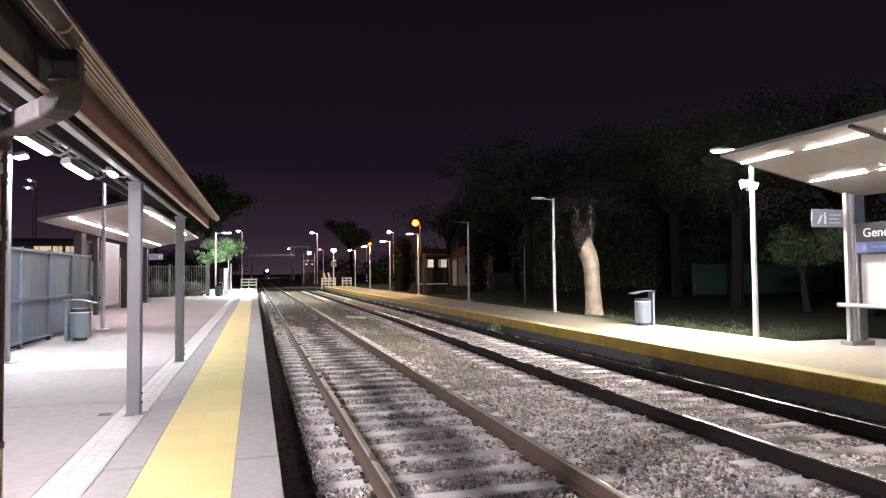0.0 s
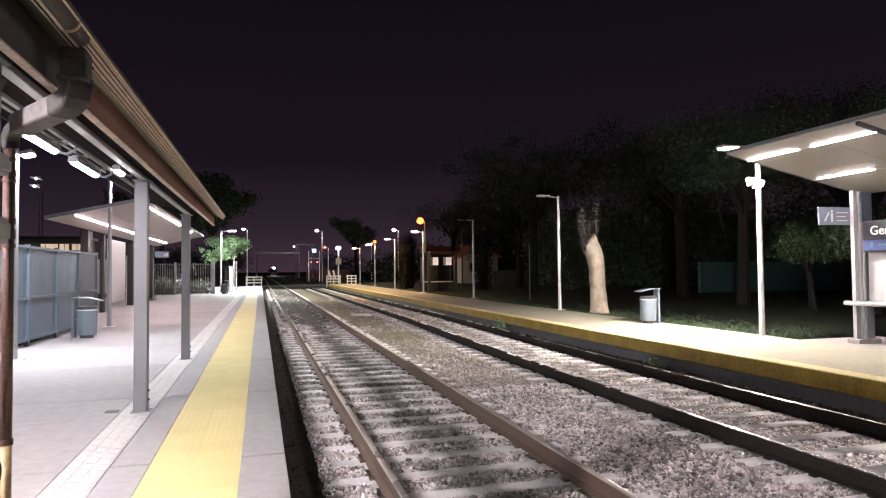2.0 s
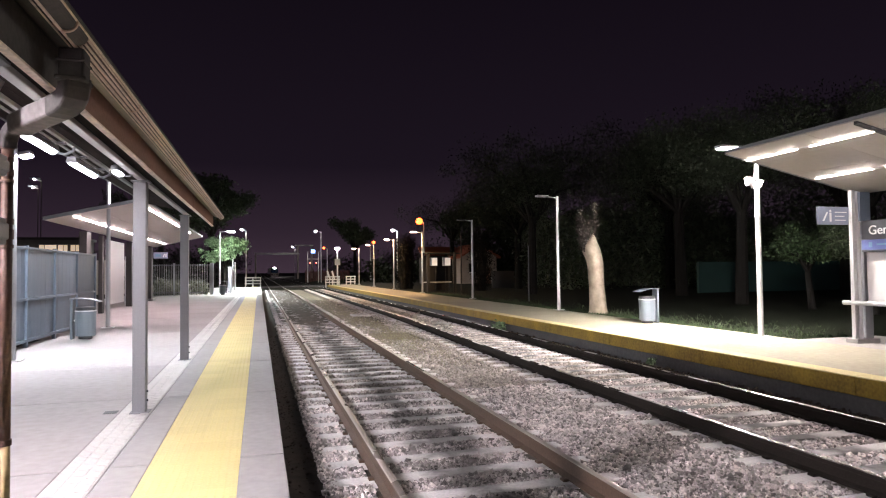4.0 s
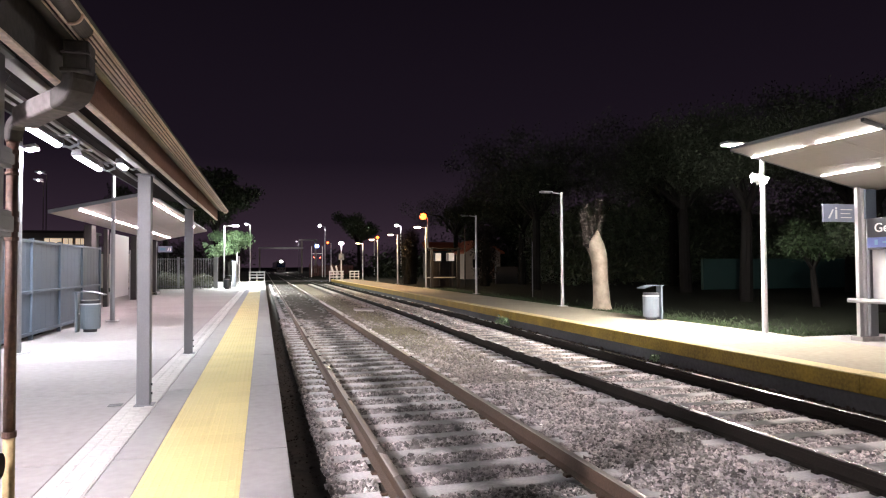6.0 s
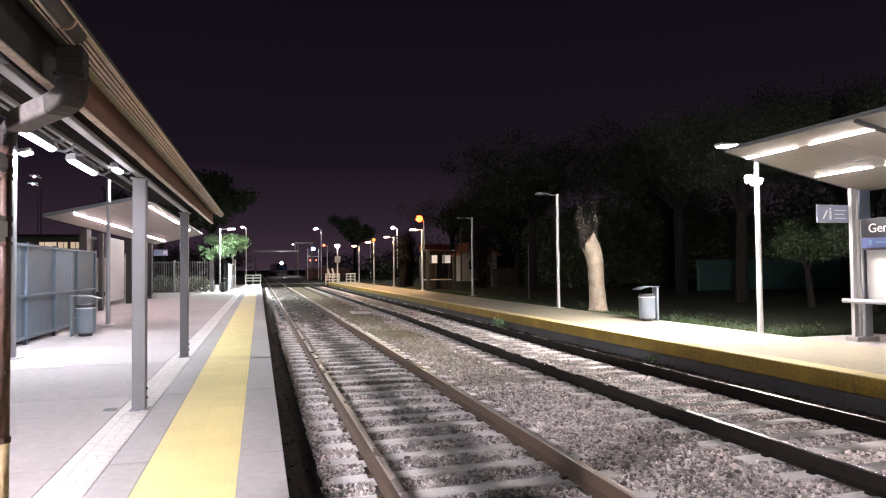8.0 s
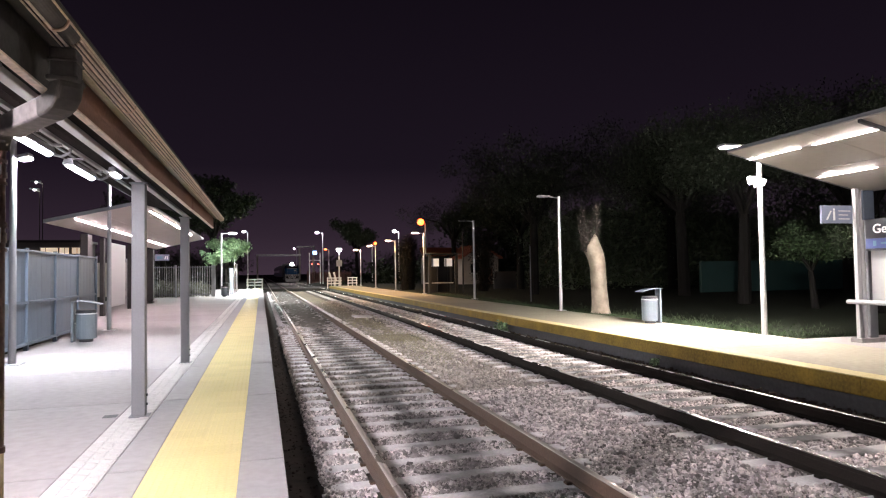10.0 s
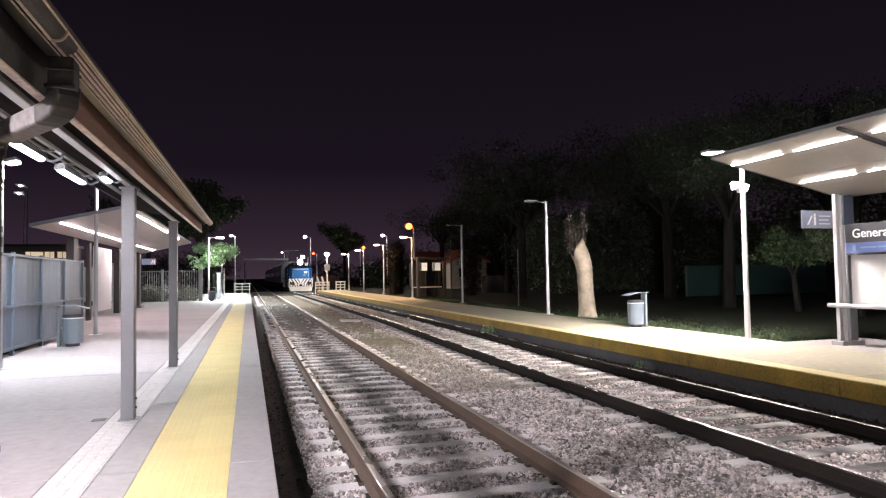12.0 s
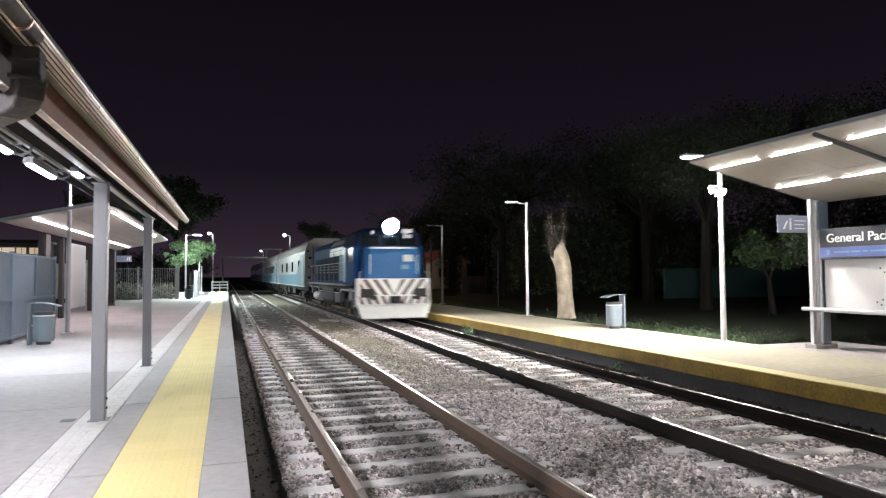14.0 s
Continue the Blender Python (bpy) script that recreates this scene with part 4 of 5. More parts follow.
def build_bins():
    litter_bin(pose(10.55, 16.1, PZ), "round blue-grey litter bin with a curved hood, on the platform")
    litter_bin(pose(-4.02, 17.4, PZ), "round blue-grey litter bin with curved hood beside metal fence", -1)
    litter_bin(pose(-2.5, 49.0, PZ), "round blue-grey litter bin under the far lamp post")

# ---- trees and plants ----
def leaf_cloud(name, centres, n, size, seed, material, parent, squash=0.8):
    """Many small leaves, gathered in clumps round the given centres (x, y, z, radius)."""
    rng = np.random.default_rng(seed)
    c = np.array(centres)
    w = c[:, 3] ** 2
    idx = rng.choice(len(c), n, p=w / w.sum())
    d = rng.normal(size=(n, 3))
    d /= np.linalg.norm(d, axis=1, keepdims=True)
    r = c[idx, 3] * rng.uniform(0.25, 1.0, n) ** 0.5 * (1 + 0.35 * rng.normal(size=n).clip(-1, 1))
    p = c[idx, :3] + d * r[:, None] * np.array([1, 1, squash])
    a = rng.normal(size=(n, 3))
    a /= np.linalg.norm(a, axis=1, keepdims=True)
    b = np.cross(a, rng.normal(size=(n, 3)))
    b /= np.linalg.norm(b, axis=1, keepdims=True)
    s = size * rng.uniform(0.6, 1.4, (n, 1))
    v = np.stack([p - a * s, p + b * s * 0.45, p + a * s, p - b * s * 0.45], 1).reshape(-1, 3)
    f = np.arange(4 * n).reshape(n, 4)
    me = mesh_of(name, v.tolist(), f.tolist(), material)
    ob = new(name, me)
    ob.parent = parent
    return ob


def limbs(base, height, r, n, seed, spread, bm=None):
    bm = bm or bmesh.new()
    rng = random.Random(seed)
    p = Vector(base)
    top = p + Vector((rng.uniform(-0.3, 0.3), rng.uniform(-0.3, 0.3), height * 0.5))
    rod(p, top, r, r * 0.7, 10, bm)
    tips = []
    for i in range(n):
        a = 2 * math.pi * i / n + rng.uniform(-0.4, 0.4)
        q = top + Vector((math.cos(a) * spread * rng.uniform(0.5, 1), math.sin(a) * spread * rng.uniform(0.5, 1), height * rng.uniform(0.2, 0.5)))
        mid = top.lerp(q, 0.5) + Vector((0, 0, 0.2 * spread))
        rod(top, mid, r * 0.5, r * 0.3, 8, bm)
        rod(mid, q, r * 0.3, r * 0.12, 6, bm)
        tips += [(mid, 0.6), (q, 1.0)]
    return bm, tips


def tree(x, y, z, height, spread, leaves, seed, label, size=0.16, foliage="leaf"):
    t = thing("tree", label, "tree", pose(x, y, z), "trees behind the platform")
    bm, tips = limbs((0, 0, -0.1), height * 0.95, height * 0.03 + 0.05, 7, seed, spread)
    part("trunk", bm, M["darkbark"], t, "dark rough trunk and limbs")
    rng = random.Random(seed + 5)
    cen = []
    for p, k in tips:
        cen.append((p.x, p.y, p.z, spread * 0.42 * k))
        for _ in range(2):
            cen.append((p.x + rng.uniform(-0.5, 0.5) * spread, p.y + rng.uniform(-0.5, 0.5) * spread, p.z + rng.uniform(-0.2, 0.35) * spread, spread * rng.uniform(0.15, 0.35)))
    leaf_cloud("crown", cen, leaves, size, seed, M[foliage], t)
    return t


def build_trees():
    # pollarded trunk
    t = thing("tree_stump", "tall pale pollarded tree trunk with ragged dark stubs on top", "tree trunk", pose(11.95, 21.3, 0.2))
    bm = bmesh.new()
    secs = [(0.0, 0.0, 0.36), (0.12, 0.0, 0.32), (0.6, -0.03, 0.29), (1.0, -0.06, 0.265), (1.7, -0.12, 0.27), (2.05, -0.19, 0.30), (2.32, -0.30, 0.33), (2.48, -0.33, 0.29), (2.64, -0.26, 0.17), (2.78, -0.2, 0.09), (2.92, -0.18, 0.03)]
    rings = []
    for z, dx, r in secs:
        ring = []
        for i in range(20):
            a = 2 * math.pi * i / 20
            rr = r * (1 + 0.10 * math.sin(3 * a + z) + 0.06 * math.sin(7 * a + 2.3 * z))
            ring.append(bm.verts.new((dx + rr * math.cos(a), rr * math.sin(a), z)))
        rings.append(ring)
    for a, b in zip(rings, rings[1:]):
        for i in range(20):
            bm.faces.new((a[i], a[(i + 1) % 20], b[(i + 1) % 20], b[i]))
    bm.faces.new(rings[-1])
    part("trunk", bm, M["bark"], t, "pale smooth bark", smooth=True)
    rng = random.Random(4)
    for dx, dy, h, r in ((-0.40, -0.05, 0.62, 0.10), (-0.22, 0.10, 1.35, 0.075), (0.03, -0.06, 1.2, 0.085), (0.24, 0.06, 1.42, 0.07), (-0.48, 0.10, 1.05, 0.045)):
        bm = bmesh.new()
        p = Vector((-0.23 + dx * 0.7, dy * 0.8, 2.3))
        cen = []
        for k in range(5):
            q = p + Vector((dx * 0.09 + rng.uniform(-0.08, 0.08), rng.uniform(-0.07, 0.07), h * rng.uniform(0.17, 0.26)))
            rod(p, q, r, r * rng.uniform(0.8, 1.0), 7, bm)
            if k > 1:
                cen.append((q.x, q.y, q.z, rng.uniform(0.07, 0.15)))
            for _ in range(16):
                o = p.lerp(q, rng.random())
                m = o + Vector((rng.uniform(-0.13, 0.13), rng.uniform(-0.12, 0.12), rng.uniform(-0.04, 0.12)))
                rod(o, m, 0.018, 0.011, 4, bm)
                rod(m, m + Vector((rng.uniform(-0.1, 0.1), rng.uniform(-0.1, 0.1), rng.uniform(-0.05, 0.13))), 0.011, 0.004, 4, bm)
            p, r = q, r * 0.86
        st = part("stub", bm, M["stubbark"], t, "dark ragged branch stub")
        tagged(leaf_cloud("withered_shoots", cen, 420, 0.045, int(100 * h), M["stubbark"], st, 1.0), kind="stuff")
    # lit street tree past the left shelter
    tree(-2.75, 57.6, 0.2, 4.6, 1.6, 7500, 11, "small green street tree lit by a lamp post", 0.09, "freshleaf")
    tree(-5.2, 78, 0.2, 12.0, 3.6, 9000, 12, "dark leafy tree behind the far fence", 0.2, "ivy")
    tree(-8.5, 64, 0.2, 9.0, 3.6, 5000, 13, "dark leafy tree behind the far fence", 0.2, "ivy")
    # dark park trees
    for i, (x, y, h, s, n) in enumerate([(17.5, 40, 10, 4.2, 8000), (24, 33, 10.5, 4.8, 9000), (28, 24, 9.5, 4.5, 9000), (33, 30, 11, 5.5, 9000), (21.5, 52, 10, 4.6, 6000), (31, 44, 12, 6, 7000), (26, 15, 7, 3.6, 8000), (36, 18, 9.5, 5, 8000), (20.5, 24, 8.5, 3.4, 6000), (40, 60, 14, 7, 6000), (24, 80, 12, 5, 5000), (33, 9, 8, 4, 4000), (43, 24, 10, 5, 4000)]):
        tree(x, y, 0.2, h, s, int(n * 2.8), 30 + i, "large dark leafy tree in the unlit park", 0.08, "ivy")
    tree(20.3, 20.0, 0.2, 3.2, 1.2, 3000, 71, "small green leafy tree behind the shelter", 0.07, "parkleaf")
    tree(19.9, 17.0, 0.2, 3.3, 1.2, 5200, 72, "small leafy tree behind the shelter", 0.075)
    tree(18.6, 130, 0.0, 11.8, 3.6, 9000, 73, "dark leafy tree past the level crossing", 0.22)
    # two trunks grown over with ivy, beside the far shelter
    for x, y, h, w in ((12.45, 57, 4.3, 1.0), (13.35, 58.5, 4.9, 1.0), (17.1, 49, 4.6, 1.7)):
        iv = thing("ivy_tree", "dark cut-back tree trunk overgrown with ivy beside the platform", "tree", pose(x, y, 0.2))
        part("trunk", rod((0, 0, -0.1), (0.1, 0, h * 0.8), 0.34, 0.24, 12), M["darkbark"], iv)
        # ivy takes the near-black bark colour so the trunks look unlit
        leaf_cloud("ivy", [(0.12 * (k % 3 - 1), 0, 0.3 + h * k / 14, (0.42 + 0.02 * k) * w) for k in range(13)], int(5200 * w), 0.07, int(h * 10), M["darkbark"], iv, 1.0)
    # dark woods far off
    rng = np.random.default_rng(9)
    cen = []
    for x in np.arange(-160, 200, 7):
        if -6 < x < 16:
            continue
        cen.append((x + rng.uniform(-3, 3), 190 + rng.uniform(-20, 40), rng.uniform(2, 6), rng.uniform(4, 8)))
    for x in np.arange(14, 110, 2.6):
        near = x < 30
        for z in (0.8, 2.2) if near else (1.5, 4.0, 6.5, 9.0, 11.0):
            cen.append((x + rng.uniform(-2, 2), 92 + 0.25 * x + rng.uniform(-3, 8), z + rng.uniform(-0.8, 0.8), rng.uniform(1.2, 1.9) if near else rng.uniform(2.2, 3.6)))
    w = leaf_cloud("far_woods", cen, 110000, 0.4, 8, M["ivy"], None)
    tagged(w, "dark band of distant trees along the horizon", "woods", kind="stuff")
    cen = [(22 + rng.uniform(0, 45), y, rng.uniform(0.5, 6.5), rng.uniform(1.6, 2.8)) for y in np.arange(44, 84, 0.13)]
    cen = [c for c in cen if c[0] > 0.42 * c[1]]
    cen += [(64 * math.sin(radians(a)), 64 * math.cos(radians(a)), rng.uniform(0.4, 8.0), rng.uniform(2.0, 3.2)) for a in np.arange(30, 62, 0.22)]
    w = leaf_cloud("hedge", cen, 105000, 0.19, 18, M["leaf"], None, 0.9)
    tagged(w, "dark undergrowth between the trees of the park", "undergrowth", kind="stuff")
    cen = [(-8.8 + 0.26 * i + rng.uniform(-0.25, 0.25), 50.4 + rng.uniform(-0.25, 0.3), 0.55 + rng.uniform(0, 0.8) * (1 - 0.03 * i), rng.uniform(0.35, 0.6)) for i in range(20)]
    w = leaf_cloud("shrubs", cen, 9000, 0.07, 28, M["greyleaf"], None, 1.0)
    tagged(w, "grey-green shrubs behind the bar fence", "shrub", kind="stuff")


def build_grass():
    rng = np.random.default_rng(5)
    n = 30000
    x = 11.02 + rng.gamma(1.0, 0.7, n)
    y = rng.uniform(4, 45, n)
    ok = ~((x < 13.25) & (y < 11.35))
    x, y = x[ok], y[ok]
    n = len(x)
    h = rng.uniform(0.03, 0.10, n)
    a = rng.uniform(0, 6.28, n)
    lean = rng.normal(0, 0.04, (n, 2))
    b = np.stack([x, y, np.full(n, 0.19)], 1)
    side = np.stack([np.cos(a) * 0.012, np.sin(a) * 0.012, np.zeros(n)], 1)
    tip = b + np.concatenate([lean, h[:, None]], 1)
    v = np.stack([b - side, b + side, tip], 1).reshape(-1, 3)
    ob = new("grass", mesh_of("grass", v.tolist(), np.arange(3 * n).reshape(n, 3).tolist(), M["grass"]))
    tagged(ob, "short green grass behind the platform", "grass", kind="stuff")
    n = 9000
    y = 11.5 + rng.gamma(2.6, 4.6, n)
    x = rng.normal(4.05, 0.42, n)
    h = rng.uniform(0.02, 0.085, n)
    a = rng.uniform(0, 6.28, n)
    b = np.stack([x, y, np.full(n, -0.22)], 1)
    side = np.stack([np.cos(a) * 0.008, np.sin(a) * 0.008, np.zeros(n)], 1)
    tip = b + np.concatenate([rng.normal(0, 0.035, (n, 2)), h[:, None]], 1)
    v = np.stack([b - side, b + side, tip], 1).reshape(-1, 3)
    ob = new("dry_grass", mesh_of("dry_grass", v.tolist(), np.arange(3 * n).reshape(n, 3).tolist(), M["drygrass"]))
    tagged(ob, "sparse dry yellowish grass between the tracks", "grass", kind="stuff")
    for i, (x, y, z, r) in enumerate(((7.72, 20.4, -0.1, 0.22), (7.78, 11.75, -0.14, 0.08))):
        w = thing("weed", "small green weed growing between track and platform", "weed", pose(x, y, z), "trackside weeds")
        bm = bmesh.new()
        for k in range(5):
            rod((0, 0, -0.18), (0.1 * math.cos(k * 1.3), 0.1 * math.sin(k * 1.3), 0.12), 0.005, seg=5, bm=bm)
        part("stems", bm, M["grass"], w)
        leaf_cloud("leaves", [(0, 0, 0.05, r)], int(1200 * r), 0.045, 50 + i, M["freshleaf"], w)


# ---- things far off ----
def street_lamp(x, y, z, h, arm, glowing, label, r=0.16):
    t = thing("street_lamp", label, "street lamp", pose(x, y, z), "street lamps")
    # poles left of x -10 are near-black because no light shows them
    part("pole", rod((arm, 0, 0), (arm, 0, h - 0.15), 0.09 if x > -10 else 0.04, 0.06 if x > -10 else 0.03, 10), M["shadeblack"] if x < -10 else M["galv"], t)
    part("arm", rod((arm, 0, h - 0.15), (0, 0, h), 0.035, seg=8), M["galv"], t)
    hd = part("lamp_head", box(-0.35, 0.35, -0.16, 0.16, h, h + 0.12, 0.03), M["grey"], t)
    bm = bmesh.new()
    bmesh.ops.create_uvsphere(bm, u_segments=14, v_segments=8, radius=r, matrix=Matrix.Translation((0, 0, h - 0.03)) @ Matrix.Diagonal((1.0, 1, 0.92, 1)))
    part("bulb", bm, glowing, hd, "glowing lamp bowl")
    return t


def build_far():
    street_lamp(14.7, 60, 0.2, 6.4, 0.45, M["sodium"], "street lamp with an orange sodium bulb behind the platform", 0.34)
    street_lamp(20.6, 120, 0.2, 7.1, -0.6, M["sodium"], "street lamp with an orange sodium bulb past the crossing", 0.3)
    street_lamp(11.2, 118, 0.2, 6.0, 0.6, M["sodium"], "street lamp with an orange sodium bulb past the crossing", 0.22)
    street_lamp(9.1, 110, 0.1, 8.6, 0.9, M["farled"], "tall street lamp with a white head past the crossing", 0.2)
    street_lamp(20.2, 100, 0.1, 8.2, 0.7, M["farled"], "tall street lamp with a white head behind the trees", 0.2)
    street_lamp(-2.2, 92, 0.1, 7.6, 0.5, M["farled"], "tall street lamp with a white head past the crossing", 0.12)
    street_lamp(-17.7, 60, 0.1, 9.6, 0.5, M["farled"], "tall street lamp with a small white head behind the fence", 0.06)
    street_lamp(-18.4, 62, 0.1, 9.2, 0.4, M["farled"], "tall street lamp with a small white head behind the fence", 0.05)
    # blue lit frame
    b = thing("lit_sign", "tall roadside sign frame with a blue-white glow", "sign", pose(8.75, 111, 0.1))
    part("post", box(-0.95, -0.83, -0.06, 0.06, 0, 5.2), M["galv"], b)
    part("post", box(0.83, 0.95, -0.06, 0.06, 0, 5.2), M["galv"], b)
    part("board", box(-0.32, 0.32, -0.1, 0.0, 4.95, 5.5, 0.04), M["bluelit"], b, "glowing blue-white board")
    part("cross_bar", box(-0.95, 0.95, -0.05, 0.05, 3.9, 4.0), M["galv"], b)
    for x in (-0.5, 0.5):
        part("warning_lamp", rod((x, -0.2, 3.3), (x, -0.06, 3.3), 0.085, seg=12), M["redlamp"], b, "lit red warning lamp")
    f = thing("footbridge", "dim pale footbridge over the railway far off", "footbridge", pose(0, 180, 0))
    part("deck", box(-1.2, 10.4, -1, 1, 6.72, 6.98), M["white"], f)
    part("parapet", box(-1.2, 10.4, -1.05, -0.98, 7.0, 7.12), M["white"], f)
    part("stair_roof", box(9.4, 14.2, -1.2, 1.4, 9.0, 9.28), M["white"], f, "pale stair roof")
    for x in (-0.9, 10.1, 13.8):
        part("pier", box(x - 0.22, x + 0.22, -0.5, 0.5, -0.3, 6.72 if x < 10 else 9.0), M["plaster"], f)
    street_lamp(8.3, 171, 0.1, 8.3, 0.6, M["farled"], "tall street lamp with a white head by the footbridge", 0.1)
    w = thing("board_fence", "dark red wooden board fence past the level crossing", "fence", pose(0, 125, 0))
    for k in range(30):
        x = 8.4 + 0.28 * k
        part("board", box(x, x + 0.2, 0, 0.03, -0.28, 2.1 + 0.25 * ((k * 7) % 5 == 0)), M["redboard"], w)
    for z in (0.5, 1.7):
        part("rail", box(8.3, 16.8, 0.032, 0.08, z, z + 0.09), M["redboard"], w)
    # crossing gates and barriers
    for x0, x1, y in ((-1.6, 0.15, 82.5), (8.1, 9.75, 82.8), (10.9, 12.0, 84.5)):
        g = thing("barrier", "white painted rail barrier at the level crossing", "barrier", group="crossing barriers")
        n = 3
        for k in range(n):
            x = x0 + (x1 - x0) * k / (n - 1)
            part("post", box(x - 0.06, x + 0.06, y - 0.06, y + 0.06, -0.1, 1.3, 0.01), M["white"], g)
        for z in (0.45, 0.8, 1.15):
            part("rail", box(x0 - 0.1, x1 + 0.1, y - 0.1, y - 0.062, z, z + 0.14, 0.01), M["white"], g)
    m = thing("signal_mast", "white crossing mast with lit lamp and small board", "crossing signal", pose(9.7, 84, 0))
    part("mast", rod((0, 0, 0), (0, 0, 4.7), 0.1, 0.08, 12), M["white"], m)
    part("board", box(-0.35, 0.35, -0.16, -0.1, 2.7, 3.5, 0.01), M["lightgrey"], m)
    part("lamp", box(-0.25, 0.25, -0.18, 0.1, 4.7, 4.95, 0.03), M["farled"], m, "lit white lamp")
    m = thing("leaning_crossing_board", "pair of white angled crossing boards on a post", "crossing sign", pose(8.75, 83.5, 0))
    part("board", sheet([(-0.5, 0, 1.9), (-0.15, 0, 0.9), (0.05, 0, 0.9), (-0.3, 0, 2.0)], 0.03), M["white"], m)
    part("board", sheet([(0.1, 0, 1.9), (0.4, 0, 0.9), (0.6, 0, 0.9), (0.3, 0, 2.0)], 0.03), M["white"], m)
    part("post", box(-0.16, -0.08, 0.0, 0.06, -0.15, 1.1), M["white"], m)
    part("post", box(0.4, 0.48, 0.0, 0.06, -0.15, 1.1), M["white"], m)
    # far shelter on the right platform
    s = thing("shelter", "unlit dark platform shelter with two pale boards and a bench", "shelter", pose(12.2, 47.5, 0.2))
    part("roof", sheet([(0.0, -0.2, 2.95), (2.55, -0.2, 2.9), (2.55, 2.4, 2.9), (0.0, 2.4, 2.95)], 0.08), M["black"], s)
    for x, y in ((0.1, 0), (2.2, 0), (0.25, 2.2), (2.2, 2.2)):
        part("column", box(x - 0.1, x + 0.1, y - 0.1, y + 0.1, 0, 3.05), M["black"], s)
    part("back_wall", box(0.3, 2.1, 2.24, 2.3, 0.0, 2.85), M["black"], s)
    for x in (0.3, 1.35):
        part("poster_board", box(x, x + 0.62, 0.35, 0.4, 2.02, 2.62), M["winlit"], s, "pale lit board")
        part("board_edge", box(x + 0.004, x + 0.17, 0.342, 0.348, 2.03, 2.61), M["signgrey"], s, "grey strip on the board")
        part("board_post", box(x + 0.50, x + 0.56, 0.41, 0.47, 0.1, 2.9), M["black"], s)
    part("bench_bar", box(-0.3, 2.0, 0.2, 0.28, 0.72, 0.8), M["lightgrey"], s, "pale bench bar")
    # house with a tiled roof
    h = thing("house", "low plastered house with a red clay tile roof", "house", pose(23.9, 76, 0.6))
    part("wall", box(0, 4.6, 0, 8, -0.5, 2.9), M["plaster"], h)
    part("wing_wall", box(-3.4, -0.004, 5, 7.9, -0.5, 3.0), M["darkplaster"], h, "wing wall darkened as unlit plaster")
    part("wing_roof", sheet([(-3.8, 4.6, 2.95), (1.4, 4.6, 2.95), (1.4, 7.0, 4.3), (-3.8, 7.0, 4.3)], 0.12), M["rooftile"], h, "red clay tile roof")
    part("gable", prism([(0, 2.9), (4.6, 2.9), (2.3, 4.3)], 0.0, 8), M["plaster"], h)
    for sx, pts in ((0, [(-0.4, 2.7), (2.3, 4.35), (2.3, 4.47), (-0.4, 2.82)]), (1, [(5.0, 2.7), (2.3, 4.35), (2.3, 4.47), (5.0, 2.82)])):
        r = part("roof", prism(pts, -0.5, 8.4), M["rooftile"], h, "red clay tile roof")
        for k in range(28):
            y = -0.45 + 0.31 * k
            a, b2 = (Vector((pts[0][0], y, pts[3][1] + 0.03)), Vector((2.3, y, 4.5)))
            part("tile_row", rod(a, b2, 0.07, seg=6), M["rooftile"], r)
    w = part("window", box(1.0, 2.0, -0.03, 0.02, 1.0, 2.1), M["glass"], h)
    part("window_frame", box(0.92, 2.08, -0.05, -0.032, 0.92, 1.0), M["white"], w)
    part("door", box(2.9, 3.8, -0.03, 0.02, -0.5, 1.55), M["wood"], h)
    # low wall in the park, far dim walls
    tagged(part("park_wall", box(27.5, 42, 36, 36.25, 0.1, 2.2), M["teal"]), "dim teal wall beyond the dark park", "wall", kind="structure")
    tagged(part("street_wall", box(-40, -9.6, 60, 60.3, 0.1, 3.0), M["plaster"]), "dim plaster wall beyond the left fence", "wall", kind="structure")
    tagged(part("garden_wall", box(20.2, 22.3, 55, 55.2, 0.1, 1.75), M["darkplaster"]), "low dark plastered garden wall in the dark park", "wall", kind="structure")
    # service poles behind the right platform
    for x, y, h2, m, label in ((14.42, 45.9, 4.6, "black", "dark slim service pole behind the platform"), (13.38, 31.0, 2.9, "grey", "thin grey service pole behind the platform")):
        p = thing("utility_pole", label, "utility pole", pose(x, y, 0.1))
        part("pole", rod((0, 0, 0), (0, 0, h2), 0.06 if h2 > 4 else 0.028, 0.05 if h2 > 4 else 0.024, 8), M[m], p)
        part("cap", rod((0, 0, h2), (0, 0, h2 + 0.05), 0.065 if h2 > 4 else 0.034, seg=8), M[m], p)
    # concrete pad between the tracks
    tagged(part("cable_pad", box(4.05, 4.85, 29.2, 30.3, -0.3, -0.14, 0.015), M["sleeper"]), "pale concrete cable pad between the tracks", "concrete pad")
    # low building with a lit window behind the fence
    b = thing("building", "low building with a lit upper front behind the metal fence", "building", pose(-13, 34, -0.15))
    part("wall", box(-4, 4.95, 0, 2.4, 0, 3.6), M["darkplaster"], b)
    part("roof", box(-4.2, 5.05, -0.2, 2.5, 3.6, 3.72), M["black"], b)
    for x in (3.2, 3.98, 4.5):
        w = part("window", box(x, x + (0.7 if x < 3.5 else 0.38), -0.03, 0.01, 3.08, 3.36), M["cream_lit"], b, "warm lit window")
        part("mullion", box(x + 0.2, x + 0.23, -0.045, -0.031, 3.08, 3.35), M["grey"], w)
        part("window_frame", box(x - 0.04, x + (0.74 if x < 3.5 else 0.42), -0.05, -0.031, 3.36, 3.4), M["grey"], w)
    s = thing("pictogram_sign", "small grey hanging sign on the end column of the shelter", "sign", pose(-5.86, 40.5, 2.71))
    part("plate", box(0, 0.76, 0, 0.06, 0, 0.35, 0.01), M["signgrey"], s)
